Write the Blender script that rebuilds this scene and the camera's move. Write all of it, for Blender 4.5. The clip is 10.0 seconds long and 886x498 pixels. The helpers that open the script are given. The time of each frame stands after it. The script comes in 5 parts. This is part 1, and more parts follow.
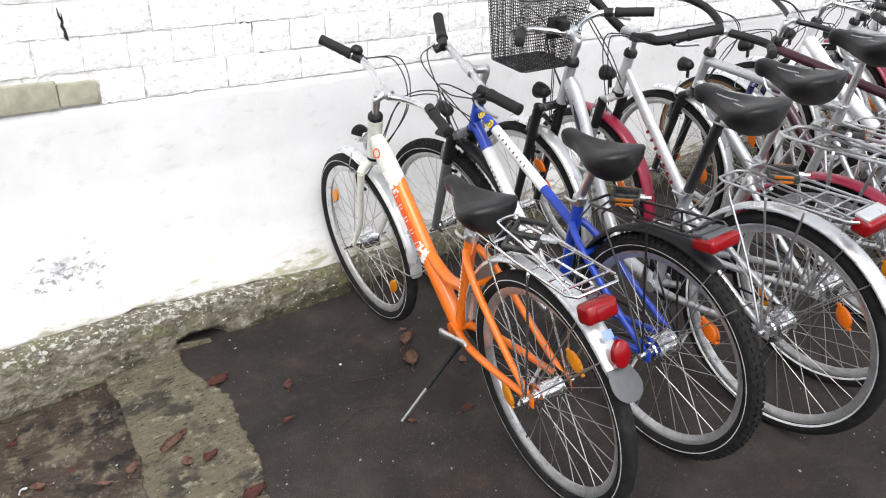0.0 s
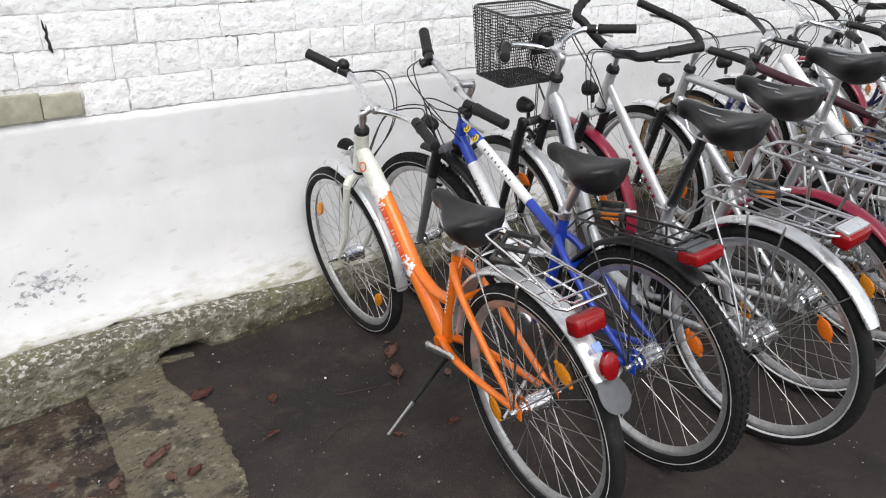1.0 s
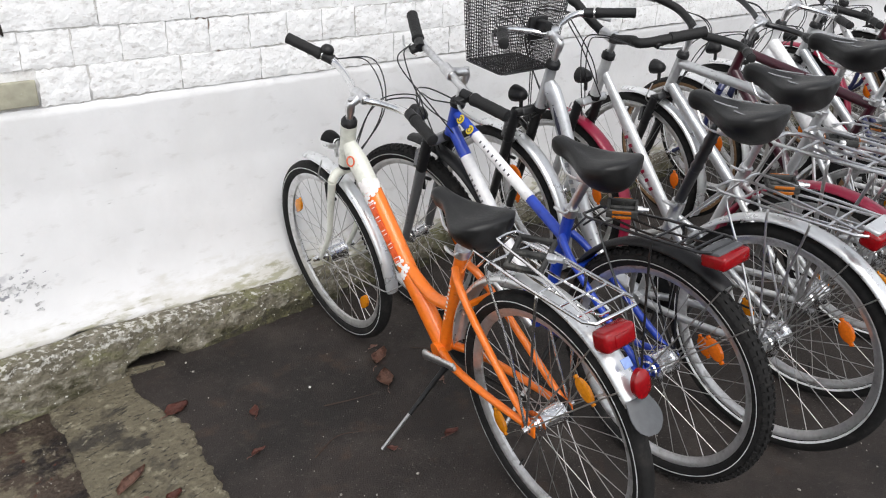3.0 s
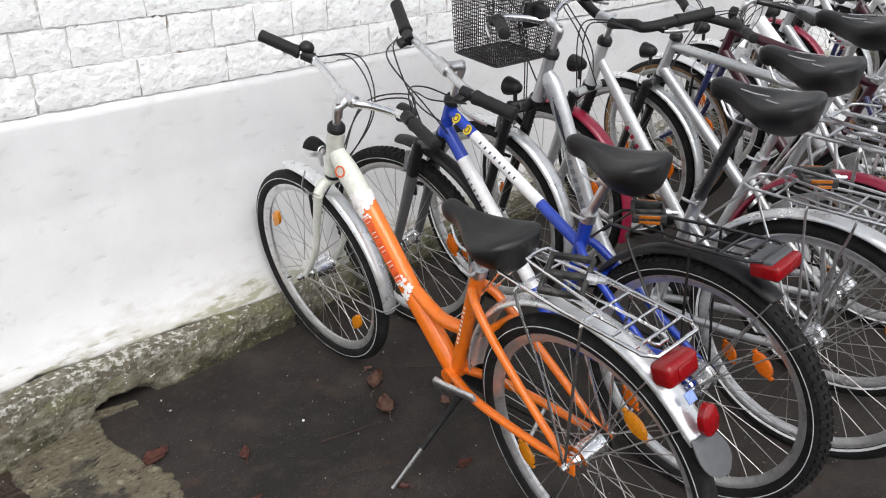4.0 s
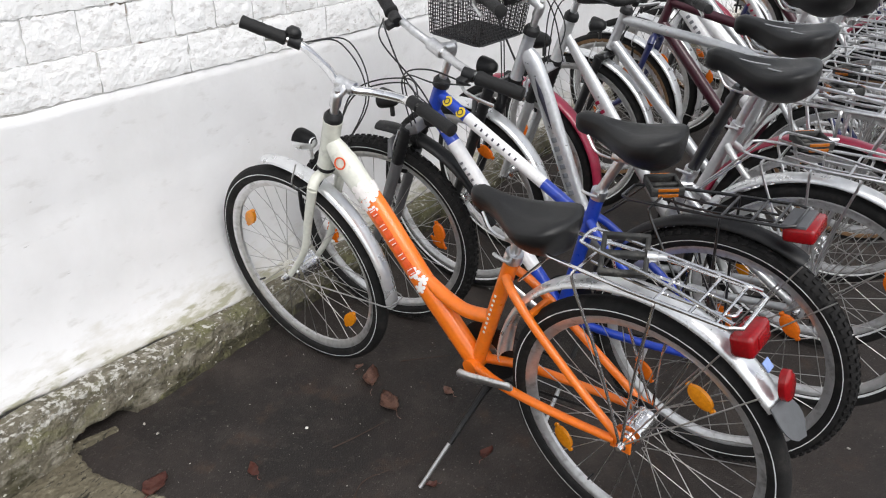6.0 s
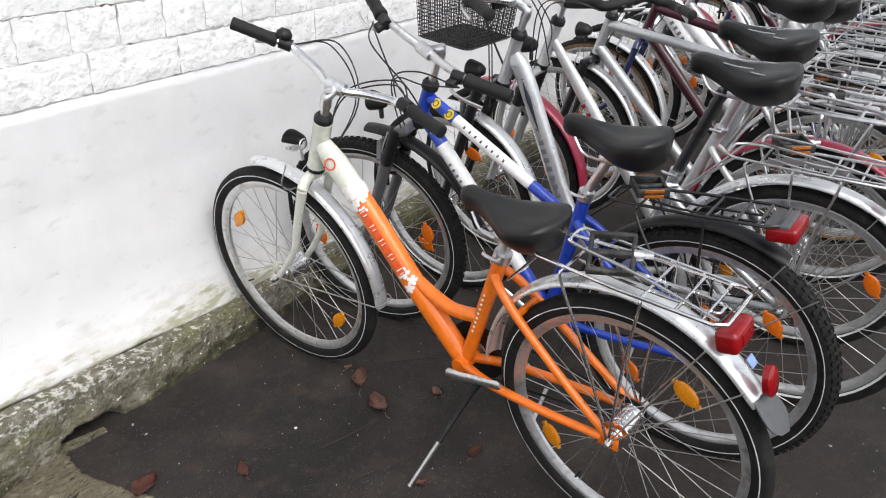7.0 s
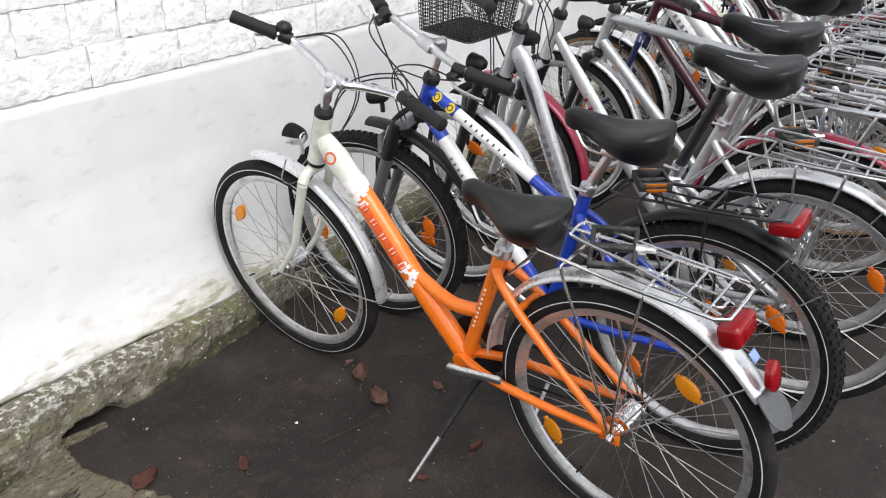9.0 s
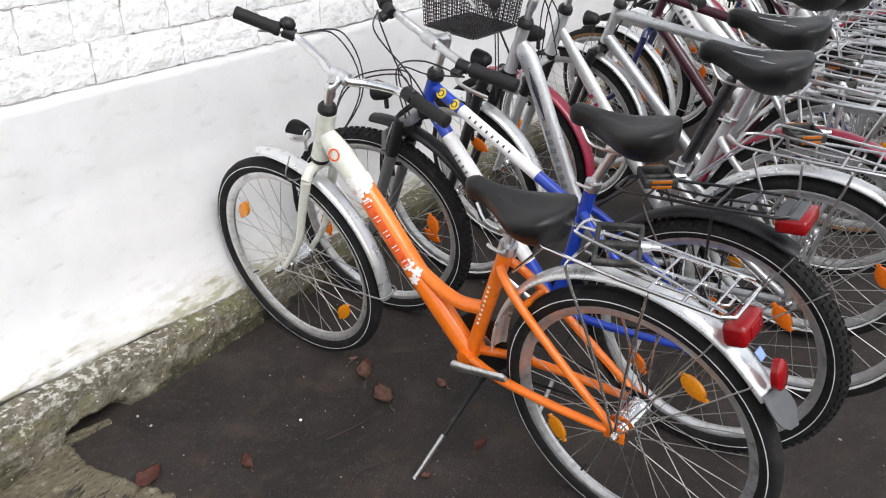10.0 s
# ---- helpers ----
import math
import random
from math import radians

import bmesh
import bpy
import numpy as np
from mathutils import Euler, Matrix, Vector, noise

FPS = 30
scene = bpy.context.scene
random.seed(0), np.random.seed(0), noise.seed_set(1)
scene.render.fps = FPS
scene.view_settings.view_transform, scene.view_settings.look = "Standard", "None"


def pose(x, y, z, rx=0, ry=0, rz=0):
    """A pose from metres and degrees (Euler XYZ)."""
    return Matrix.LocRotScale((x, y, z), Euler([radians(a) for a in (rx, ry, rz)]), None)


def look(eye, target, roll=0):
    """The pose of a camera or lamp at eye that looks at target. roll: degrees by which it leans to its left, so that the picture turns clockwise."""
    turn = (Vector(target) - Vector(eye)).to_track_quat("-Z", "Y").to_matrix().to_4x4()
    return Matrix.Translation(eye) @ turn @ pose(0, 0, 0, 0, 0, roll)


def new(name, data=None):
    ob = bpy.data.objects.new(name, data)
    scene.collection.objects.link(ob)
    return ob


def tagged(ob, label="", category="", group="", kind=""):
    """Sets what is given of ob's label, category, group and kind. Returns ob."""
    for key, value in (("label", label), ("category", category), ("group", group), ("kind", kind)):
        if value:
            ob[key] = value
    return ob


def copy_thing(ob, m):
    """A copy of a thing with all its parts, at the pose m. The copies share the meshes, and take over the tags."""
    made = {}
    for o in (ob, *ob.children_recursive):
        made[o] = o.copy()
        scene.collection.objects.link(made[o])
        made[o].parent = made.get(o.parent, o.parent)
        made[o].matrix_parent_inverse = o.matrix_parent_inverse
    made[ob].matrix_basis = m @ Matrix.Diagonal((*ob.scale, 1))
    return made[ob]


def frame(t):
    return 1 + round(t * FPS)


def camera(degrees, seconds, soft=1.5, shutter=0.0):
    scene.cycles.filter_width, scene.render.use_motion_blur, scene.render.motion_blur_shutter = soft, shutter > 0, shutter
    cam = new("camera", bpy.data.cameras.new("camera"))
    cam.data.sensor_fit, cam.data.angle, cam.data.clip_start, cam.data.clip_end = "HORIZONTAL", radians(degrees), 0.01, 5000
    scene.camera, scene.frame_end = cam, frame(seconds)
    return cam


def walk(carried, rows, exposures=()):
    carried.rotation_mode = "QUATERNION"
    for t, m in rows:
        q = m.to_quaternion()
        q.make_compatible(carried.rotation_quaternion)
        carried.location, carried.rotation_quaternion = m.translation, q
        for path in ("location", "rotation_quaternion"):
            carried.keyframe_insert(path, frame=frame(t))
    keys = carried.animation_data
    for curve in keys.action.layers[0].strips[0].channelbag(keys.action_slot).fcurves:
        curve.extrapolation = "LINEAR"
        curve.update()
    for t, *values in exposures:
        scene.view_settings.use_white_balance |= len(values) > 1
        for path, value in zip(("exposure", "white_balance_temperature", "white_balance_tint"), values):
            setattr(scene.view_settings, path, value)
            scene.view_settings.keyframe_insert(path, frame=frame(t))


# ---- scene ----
cam = camera(58.8, 10.0, soft=1.1)
PATH = [
    (0, (-0.865, -2.704, 1.570), (0.179, -1.229, 0.714), -1.1),
    (0.5, (-0.892, -2.692, 1.573), (0.170, -1.218, 0.738), -0.9),
    (1, (-0.894, -2.694, 1.574), (0.206, -1.242, 0.748), -0.3),
    (1.5, (-0.888, -2.692, 1.573), (0.227, -1.248, 0.752), -0.2),
    (2, (-0.864, -2.681, 1.573), (0.241, -1.234, 0.745), -0.0),
    (2.5, (-0.880, -2.608, 1.562), (0.248, -1.185, 0.723), 0.8),
    (3.8, (-0.885, -2.240, 1.539), (0.368, -0.970, 0.635), -0.6),
    (4, (-0.835, -2.196, 1.531), (0.425, -0.932, 0.629), -0.5),
    (4.5, (-0.797, -2.132, 1.525), (0.496, -0.919, 0.599), -0.1),
    (5, (-0.878, -2.010, 1.531), (0.479, -0.883, 0.589), 0.4),
    (5.5, (-0.966, -1.913, 1.525), (0.434, -0.841, 0.579), 1.0),
    (6, (-1.008, -1.882, 1.516), (0.436, -0.870, 0.572), -0.2),
    (7.5, (-1.036, -1.892, 1.513), (0.440, -0.913, 0.584), 0.6),
    (8, (-1.035, -1.897, 1.511), (0.436, -0.913, 0.580), 0.5),
    (8.5, (-1.030, -1.893, 1.509), (0.437, -0.908, 0.574), 0.3),
    (9, (-1.025, -1.887, 1.507), (0.437, -0.900, 0.565), 0.3),
    (9.5, (-1.018, -1.883, 1.508), (0.440, -0.897, 0.559), 0.3),
    (10, (-1.016, -1.885, 1.505), (0.435, -0.889, 0.554), 0.1),
]
EXPOSURE = [(0.0, 0.80), (0.5, 0.48), (1.0, 0.46), (2.0, 0.46), (6.0, 0.48), (7.4, 0.60), (10.0, 0.62)]
walk(cam, [(t, look(eye, target, roll)) for t, eye, target, roll in PATH], EXPOSURE)

# ---- sky, sun, exposure ----
world = bpy.data.worlds.new("overcast_sky")
scene.world = world
world.use_nodes = True
wn, wl = world.node_tree.nodes, world.node_tree.links
sky = wn.new("ShaderNodeTexSky")
sky.sky_type, sky.sun_disc = "NISHITA", False
sky.sun_elevation, sky.sun_rotation = radians(48), radians(200)
grey_sky = wn.new("ShaderNodeHueSaturation")
grey_sky.inputs["Saturation"].default_value = 0.22
wl.new(sky.outputs[0], grey_sky.inputs["Color"])
wl.new(grey_sky.outputs[0], wn["Background"].inputs[0])
wn["Background"].inputs[1].default_value = 0.15
sun = new("sun", bpy.data.lights.new("sun", "SUN"))
sun.data.energy, sun.data.angle, sun.data.color = 1.5, radians(45), (1.0, 0.97, 0.93)
sun.matrix_world = look((0, 0, 0), (0.25, 0.62, -0.9))


# ---- materials ----
def mat(name, color, rough=0.5, metal=0.0, vary=0.12, scale=30.0, bump=0.0, bump_scale=200.0, dirt=None, dirt_scale=9.0,
        dirt_cut=(0.55, 0.7), coat=0.0, spec=0.5, rvary=0.12):
    """A procedural surface: base colour with fine and coarse variation, optional stains, relief and a clear coat."""
    m = bpy.data.materials.new(name)
    m.use_nodes = True
    n, l = m.node_tree.nodes, m.node_tree.links
    b = n["Principled BSDF"]
    tc = n.new("ShaderNodeTexCoord")
    fine = n.new("ShaderNodeTexNoise")
    fine.inputs["Scale"].default_value, fine.inputs["Detail"].default_value = scale, 6
    l.new(tc.outputs["Object"], fine.inputs["Vector"])
    ramp = n.new("ShaderNodeValToRGB")
    lo = [max(0, c * (1 - vary * 1.6)) for c in color]
    hi = [min(1, c * (1 + vary)) for c in color]
    ramp.color_ramp.elements[0].position, ramp.color_ramp.elements[1].position = 0.3, 0.7
    ramp.color_ramp.elements[0].color, ramp.color_ramp.elements[1].color = (*lo, 1), (*hi, 1)
    l.new(fine.outputs["Fac"], ramp.inputs["Fac"])
    out = ramp.outputs["Color"]
    if dirt:
        coarse = n.new("ShaderNodeTexNoise")
        coarse.inputs["Scale"].default_value, coarse.inputs["Detail"].default_value = dirt_scale, 8
        coarse.inputs["Roughness"].default_value = 0.65
        l.new(tc.outputs["Object"], coarse.inputs["Vector"])
        cut = n.new("ShaderNodeMapRange")
        cut.inputs[1].default_value, cut.inputs[2].default_value = dirt_cut
        l.new(coarse.outputs["Fac"], cut.inputs[0])
        mix = n.new("ShaderNodeMix")
        mix.data_type = "RGBA"
        l.new(cut.outputs[0], mix.inputs[0])
        l.new(out, mix.inputs[6])
        mix.inputs[7].default_value = (*dirt, 1)
        out = mix.outputs[2]
    l.new(out, b.inputs["Base Color"])
    rr = n.new("ShaderNodeMapRange")
    rr.inputs[3].default_value, rr.inputs[4].default_value = max(0.02, rough - rvary), min(1, rough + rvary)
    l.new(fine.outputs["Fac"], rr.inputs[0])
    l.new(rr.outputs[0], b.inputs["Roughness"])
    b.inputs["Metallic"].default_value = metal
    b.inputs["Specular IOR Level"].default_value = spec
    b.inputs["Coat Weight"].default_value = coat
    b.inputs["Coat Roughness"].default_value = 0.08
    if bump:
        grain = n.new("ShaderNodeTexNoise")
        grain.inputs["Scale"].default_value, grain.inputs["Detail"].default_value = bump_scale, 5
        l.new(tc.outputs["Object"], grain.inputs["Vector"])
        bp = n.new("ShaderNodeBump")
        bp.inputs["Strength"].default_value, bp.inputs["Distance"].default_value = bump, 0.004
        l.new(grain.outputs["Fac"], bp.inputs["Height"])
        l.new(bp.outputs["Normal"], b.inputs["Normal"])
    return m


def paint(name, color, metal=0.0, dirt=None):
    return mat(name, color, 0.32, metal, 0.06, 60, 0.03, 500, dirt or tuple(c * 0.55 for c in color), 25, (0.62, 0.8), 0.5)


ORANGE = (0.90, 0.195, 0.010)
orange = paint("orange_paint", ORANGE)
cream = paint("cream_paint", (0.70, 0.705, 0.63))
blue = paint("blue_paint", (0.012, 0.055, 0.46))
white = paint("white_paint", (0.85, 0.85, 0.86))
silver = paint("silver_paint", (0.56, 0.57, 0.585), 0.65)
pale_silver = paint("pale_silver_paint", (0.70, 0.705, 0.71), 0.45)
maroon = paint("maroon_paint", (0.30, 0.012, 0.045))
navy = paint("navy_paint", (0.020, 0.026, 0.10))
dark_grey = paint("dark_grey_paint", (0.10, 0.10, 0.105))
dark_maroon = paint("dark_maroon_paint", (0.045, 0.005, 0.013))
worn_plastic = mat("worn_black_plastic", (0.022, 0.022, 0.021), 0.6, 0, 0.35, 70, 0.3, 300, (0.10, 0.095, 0.085), 30, (0.55, 0.7))
black_paint = paint("black_paint", (0.012, 0.012, 0.013))
chrome = mat("chrome", (0.84, 0.84, 0.85), 0.16, 1.0, 0.06, 80, 0.02, 300, (0.35, 0.33, 0.31), 40, (0.6, 0.75))
alloy = mat("brushed_alloy", (0.74, 0.74, 0.75), 0.34, 1.0, 0.08, 90, 0.05, 400, (0.38, 0.37, 0.36), 30, (0.58, 0.75))
rim_metal = mat("rim_alloy", (0.74, 0.74, 0.75), 0.38, 0.85, 0.08, 70, 0.04, 300, (0.30, 0.29, 0.28), 26, (0.55, 0.75))
steel = mat("spoke_steel", (0.50, 0.49, 0.48), 0.42, 1.0, 0.1, 60)
guard_silver = mat("mudguard_silver", (0.80, 0.81, 0.82), 0.30, 0.7, 0.05, 30, 0.02, 300, (0.42, 0.41, 0.40), 14, (0.58, 0.8), 0.3)
rubber = mat("tyre_rubber", (0.013, 0.0125, 0.0125), 0.8, 0, 0.3, 60, 0.25, 700, (0.045, 0.041, 0.037), 18, (0.55, 0.8), spec=0.25)
tan_rubber = mat("tan_sidewall", (0.22, 0.125, 0.06), 0.75, 0, 0.2, 60, 0.2, 600)
stripe_mat = mat("reflective_band", (0.75, 0.76, 0.76), 0.4, 0, 0.08, 60, 0, 1, (0.3, 0.3, 0.29), 20, (0.5, 0.75))
plastic = mat("black_plastic", (0.011, 0.011, 0.012), 0.45, 0, 0.2, 90, 0.15, 500, (0.05, 0.048, 0.046), 20, (0.58, 0.8), spec=0.35)
grip_rubber = mat("grip_rubber", (0.012, 0.012, 0.0125), 0.62, 0, 0.2, 90, 0.35, 420, spec=0.35)
leather = mat("saddle_vinyl", (0.010, 0.010, 0.0105), 0.42, 0, 0.25, 40, 0.18, 420, (0.024, 0.023, 0.022), 12, (0.55, 0.85), spec=0.4)
grey_plastic = mat("grey_plastic", (0.085, 0.088, 0.095), 0.5, 0, 0.1, 60, 0.1, 300)
cable_mat = mat("cable_sheath", (0.015, 0.015, 0.016), 0.4, 0, 0.1)
line_mat = mat("pale_stitch", (0.35, 0.36, 0.37), 0.5)
decal_red = mat("decal_red_orange", (0.75, 0.10, 0.02), 0.35, 0, 0.1, 80)
decal_white = mat("decal_white", (0.86, 0.82, 0.80), 0.35, 0, 0.06, 80)
decal_dark = mat("decal_dark", (0.03, 0.03, 0.05), 0.35, 0, 0.1, 80)
decal_grey = mat("decal_grey", (0.20, 0.21, 0.23), 0.35, 0, 0.1, 80)
decal_yellow = mat("decal_yellow", (0.85, 0.62, 0.03), 0.4, 0, 0.08, 80)
decal_blue = mat("decal_blue", (0.24, 0.34, 0.66), 0.4, 0, 0.1, 80)


def lens_mat(name, color):
    m = mat(name, color, 0.20, 0, 0.12, 160, 0.12, 260, None, coat=0.12)
    m.node_tree.nodes["Principled BSDF"].inputs["Transmission Weight"].default_value = 0.25
    return m


red_lens = lens_mat("red_lens", (0.33, 0.002, 0.006))
amber_lens = lens_mat("amber_lens", (0.95, 0.33, 0.01))
orange_lens = lens_mat("orange_lens", (0.95, 0.20, 0.01))
dull_amber = lens_mat("dull_amber_lens", (0.50, 0.14, 0.008))
clear_lens = lens_mat("clear_lens", (0.75, 0.76, 0.78))


# ---- mesh helpers ----
def finish(bm, name, material, sharp=45):
    """Turns a bmesh into mesh data with smooth faces and creases at hard edges."""
    bmesh.ops.recalc_face_normals(bm, faces=bm.faces)
    for f in bm.faces:
        f.smooth = True
    for e in bm.edges:
        if len(e.link_faces) == 2 and e.calc_face_angle(0) > radians(sharp):
            e.smooth = False
    me = bpy.data.meshes.new(name)
    bm.to_mesh(me)
    bm.free()
    me.materials.append(material)
    return me


def part(name, bm, material, parent, label="", m=None, sharp=45):
    """One mesh object under a thing or a part. bm may be a bmesh or finished mesh data."""
    me = bm if isinstance(bm, bpy.types.Mesh) else finish(bm, name, material, sharp)
    ob = new(name, me)
    ob.parent = parent
    if m is not None:
        ob.matrix_local = m
    if label:
        tagged(ob, label)
    return ob


def thing(name, m, label, category, group="", kind=""):
    ob = new(name)
    ob.empty_display_size = 0.1
    ob.matrix_world = m
    return tagged(ob, label, category, group, kind)


def spline(pts, n=6):
    """Catmull-Rom points through pts."""
    p = [Vector(q) for q in pts]
    p = [2 * p[0] - p[1], *p, 2 * p[-1] - p[-2]]
    out = []
    for i in range(1, len(p) - 2):
        for k in range(n):
            t = k / n
            out.append(0.5 * (2 * p[i] + (p[i + 1] - p[i - 1]) * t + (2 * p[i - 1] - 5 * p[i] + 4 * p[i + 1] - p[i + 2]) * t * t
                              + (3 * p[i] - p[i - 1] - 3 * p[i + 1] + p[i + 2]) * t ** 3))
    return out + [p[-2]]


def tube(bm, pts, r, n=8, flat=1.0, closed=False, side=None):
    """Sweeps a round (or flattened) section along points; r is a number or a list of radii."""
    p = [Vector(q) for q in pts]
    rr = r if isinstance(r, (list, tuple)) else [r] * len(p)
    if len(rr) != len(p):
        rr = [rr[0] + (rr[-1] - rr[0]) * i / (len(p) - 1) for i in range(len(p))]
    up = None
    rings = []
    for i, q in enumerate(p):
        a = p[(i - 1) % len(p)] if closed or i else q
        b = p[(i + 1) % len(p)] if closed or i < len(p) - 1 else q
        d = (b - a).normalized()
        if up is None:
            up = Vector(side) if side else (Vector((0, 0, 1)) if abs(d.z) < 0.9 else Vector((1, 0, 0)))
        up = (up - d * up.dot(d)).normalized()
        w = d.cross(up)
        rings.append([bm.verts.new(q + rr[i] * (math.cos(2 * math.pi * k / n) * up + flat * math.sin(2 * math.pi * k / n) * w)) for k in range(n)])
    m = len(rings)
    for i in range(m if closed else m - 1):
        A, B = rings[i], rings[(i + 1) % m]
        for k in range(n):
            bm.faces.new((A[k], A[(k + 1) % n], B[(k + 1) % n], B[k]))
    if not closed:
        bm.faces.new(rings[0][::-1])
        bm.faces.new(rings[-1])
    return bm


def lathe(bm, profile, segs=24, axis="Y", at=(0, 0, 0), closed=False):
    """Turns a profile of (radius, offset along axis) round an axis through at."""
    at = Vector(at)
    rings = []
    for k in range(segs):
        a = 2 * math.pi * k / segs
        c, s = math.cos(a), math.sin(a)
        ring = []
        for r, h in profile:
            v = {"Y": (r * c, h, r * s), "Z": (r * c, r * s, h), "X": (h, r * c, r * s)}[axis]
            ring.append(bm.verts.new(at + Vector(v)))
        rings.append(ring)
    n = len(profile)
    for k in range(segs):
        A, B = rings[k], rings[(k + 1) % segs]
        for i in range(n if closed else n - 1):
            j = (i + 1) % n
            bm.faces.new((A[i], B[i], B[j], A[j]))
    if not closed:
        for i in (0, n - 1):
            if profile[i][0] > 1e-4:
                bm.faces.new([rings[k][i] for k in range(segs)])
    return bm


def box(bm, c, size, bevel=0.0, m=None):
    made = bmesh.ops.create_cube(bm, size=1, matrix=Matrix.Translation(c) @ (m or Matrix()) @ Matrix.Diagonal((*size, 1)))
    if bevel:
        edges = list({e for v in made["verts"] for e in v.link_edges})
        bmesh.ops.bevel(bm, geom=edges, offset=bevel, segments=2, affect="EDGES", profile=0.5)
    return bm


def B():
    return bmesh.new()


CACHE = {}


def cached(key, make):
    if key not in CACHE:
        CACHE[key] = make()
    return CACHE[key]


# ---- bicycles ----
def wheel(parent, name, R, at, tread=0.024, knobs=False, spokes=32, drum=0.018, lens=orange_lens, stripe=True, spin=0.0,
          reflectors=True, side=None, band=(2.0, 2.3)):
    """A spoked wheel in the bicycle's plane: the rim is the part; tyre, hub, spokes and reflectors belong to it."""
    ri = R - 2 * tread + 0.004
    m = pose(*at) @ Matrix.Rotation(spin, 4, "Y")
    rim = part(name, cached(("rim", ri), lambda: finish(lathe(B(), [(ri + 0.003, -0.013), (ri - 0.006, -0.013), (ri - 0.012, -0.010), (ri - 0.022, -0.004),
               (ri - 0.022, 0.004), (ri - 0.012, 0.010), (ri - 0.006, 0.013), (ri + 0.003, 0.013), (ri - 0.002, 0)], 64, closed=True), "rim", rim_metal, 40)),
               rim_metal, parent, m=m)

    def make_tyre():
        c = R - tread
        bm = lathe(B(), [(c + tread * math.cos(a), tread * 0.96 * math.sin(a)) for a in [2 * math.pi * k / 14 for k in range(14)]], 72, closed=True)
        if knobs:
            for k in range(92):
                for off in (-0.68, -0.25, 0.25, 0.68):
                    a = 2 * math.pi * (k + (0.5 if abs(off) < 0.5 else 0)) / 92
                    q = Matrix.Rotation(-a, 4, "Y") @ Matrix.Translation((c, 0, 0)) @ Matrix.Rotation(off * 1.25, 4, "Z") @ Matrix.Translation((tread, 0, 0))
                    bmesh.ops.create_cube(bm, size=1, matrix=q @ Matrix.Diagonal((0.007, 0.009, 0.011, 1)))
        return finish(bm, "tyre", rubber, 40)
    part("tyre", cached(("tyre", R, tread, knobs), make_tyre), rubber, rim)
    if stripe:
        c = R - tread
        a0, a1 = band

        def make_stripe():
            bm = B()
            for sg in (-1, 1):
                pr = [(c + (tread + 0.0008) * math.cos(a), sg * (tread * 0.96 + 0.0008) * math.sin(a)) for a in (a0, (a0 + a1) / 2, a1)]
                lathe(bm, [*pr, *[(r, h * 0.985) for r, h in pr[::-1]]], 72, closed=True)
            return finish(bm, "reflective_band", stripe_mat)
        part("reflective_band", cached(("band", R, tread, band), make_stripe), stripe_mat, rim, "pale reflective sidewall band")
    part("hub", cached(("hub", drum), lambda: finish(lathe(B(), [(0.005, -0.068), (0.006, -0.052), (0.013, -0.051), (0.013, -0.044), (drum * 0.72, -0.043), (drum * 0.80, -0.038), (drum + 0.009, -0.0365), (drum + 0.009, -0.0335), (drum, -0.032), (drum * 0.97, -0.016), (drum * 1.04, -0.014), (drum * 1.04, 0.010),
         (drum * 0.97, 0.012), (drum, 0.032), (drum + 0.009, 0.0335), (drum + 0.009, 0.0365), (drum * 0.80, 0.038), (drum * 0.72, 0.043), (0.013, 0.044), (0.013, 0.051), (0.006, 0.052), (0.005, 0.068)], 24), "hub", chrome, 30)), chrome, rim)

    def make_spoke():
        return finish(tube(B(), [(0, 0, 0), (0, 0, 1)], 0.00115, 5), "spoke", steel)
    mesh = cached("spoke", make_spoke)
    fl = drum + 0.006
    for i in range(spokes):
        sg = 1 if i % 2 else -1
        a = 2 * math.pi * i / spokes
        h = a + (0.62 if (i // 2) % 2 else -0.62)
        p = Vector((fl * math.cos(h), sg * 0.033, fl * math.sin(h)))
        q = Vector(((ri - 0.020) * math.cos(a), 0, (ri - 0.020) * math.sin(a)))
        d = q - p
        part("spoke", mesh, steel, rim, m=Matrix.Translation(p) @ d.to_track_quat("Z", "Y").to_matrix().to_4x4() @ Matrix.Diagonal((1, 1, d.length, 1)))
    if reflectors:
        def make_ref():
            bm = B()
            lathe(bm, [(0.001, -0.006), (0.014, -0.006), (0.019, -0.004), (0.019, 0.004), (0.014, 0.006), (0.001, 0.006)], 20)
            bmesh.ops.scale(bm, vec=(0.85, 1, 1.45), verts=bm.verts)
            box(bm, (-0.0, 0, 0.031), (0.010, 0.007, 0.008), 0.002)
            box(bm, (-0.0, 0, -0.031), (0.010, 0.007, 0.008), 0.002)
            return finish(bm, "spoke_reflector", lens)
        me = cached(("ref", lens.name), make_ref)
        for a in ((0.0, math.pi) if side is None else side):
            part("spoke_reflector", me, lens, rim, "amber plastic spoke reflector", m=Matrix.Rotation(-a, 4, "Y") @ Matrix.Translation((ri * 0.76, 0.012, 0)) @ Matrix.Scale(1.15, 4))
    part("valve", cached("valve", lambda: finish(tube(B(), [(ri - 0.02, 0, 0), (ri - 0.055, 0, 0)], 0.003, 6), "valve", plastic)), plastic, rim,
         m=Matrix.Rotation(1.13, 4, "Y"))
    return rim


def arc(c, r, a0, a1, n, y=0.0):
    return [Vector((c[0] + r * math.cos(radians(a0 + (a1 - a0) * k / n)), y, c[1] + r * math.sin(radians(a0 + (a1 - a0) * k / n)))) for k in range(n + 1)]


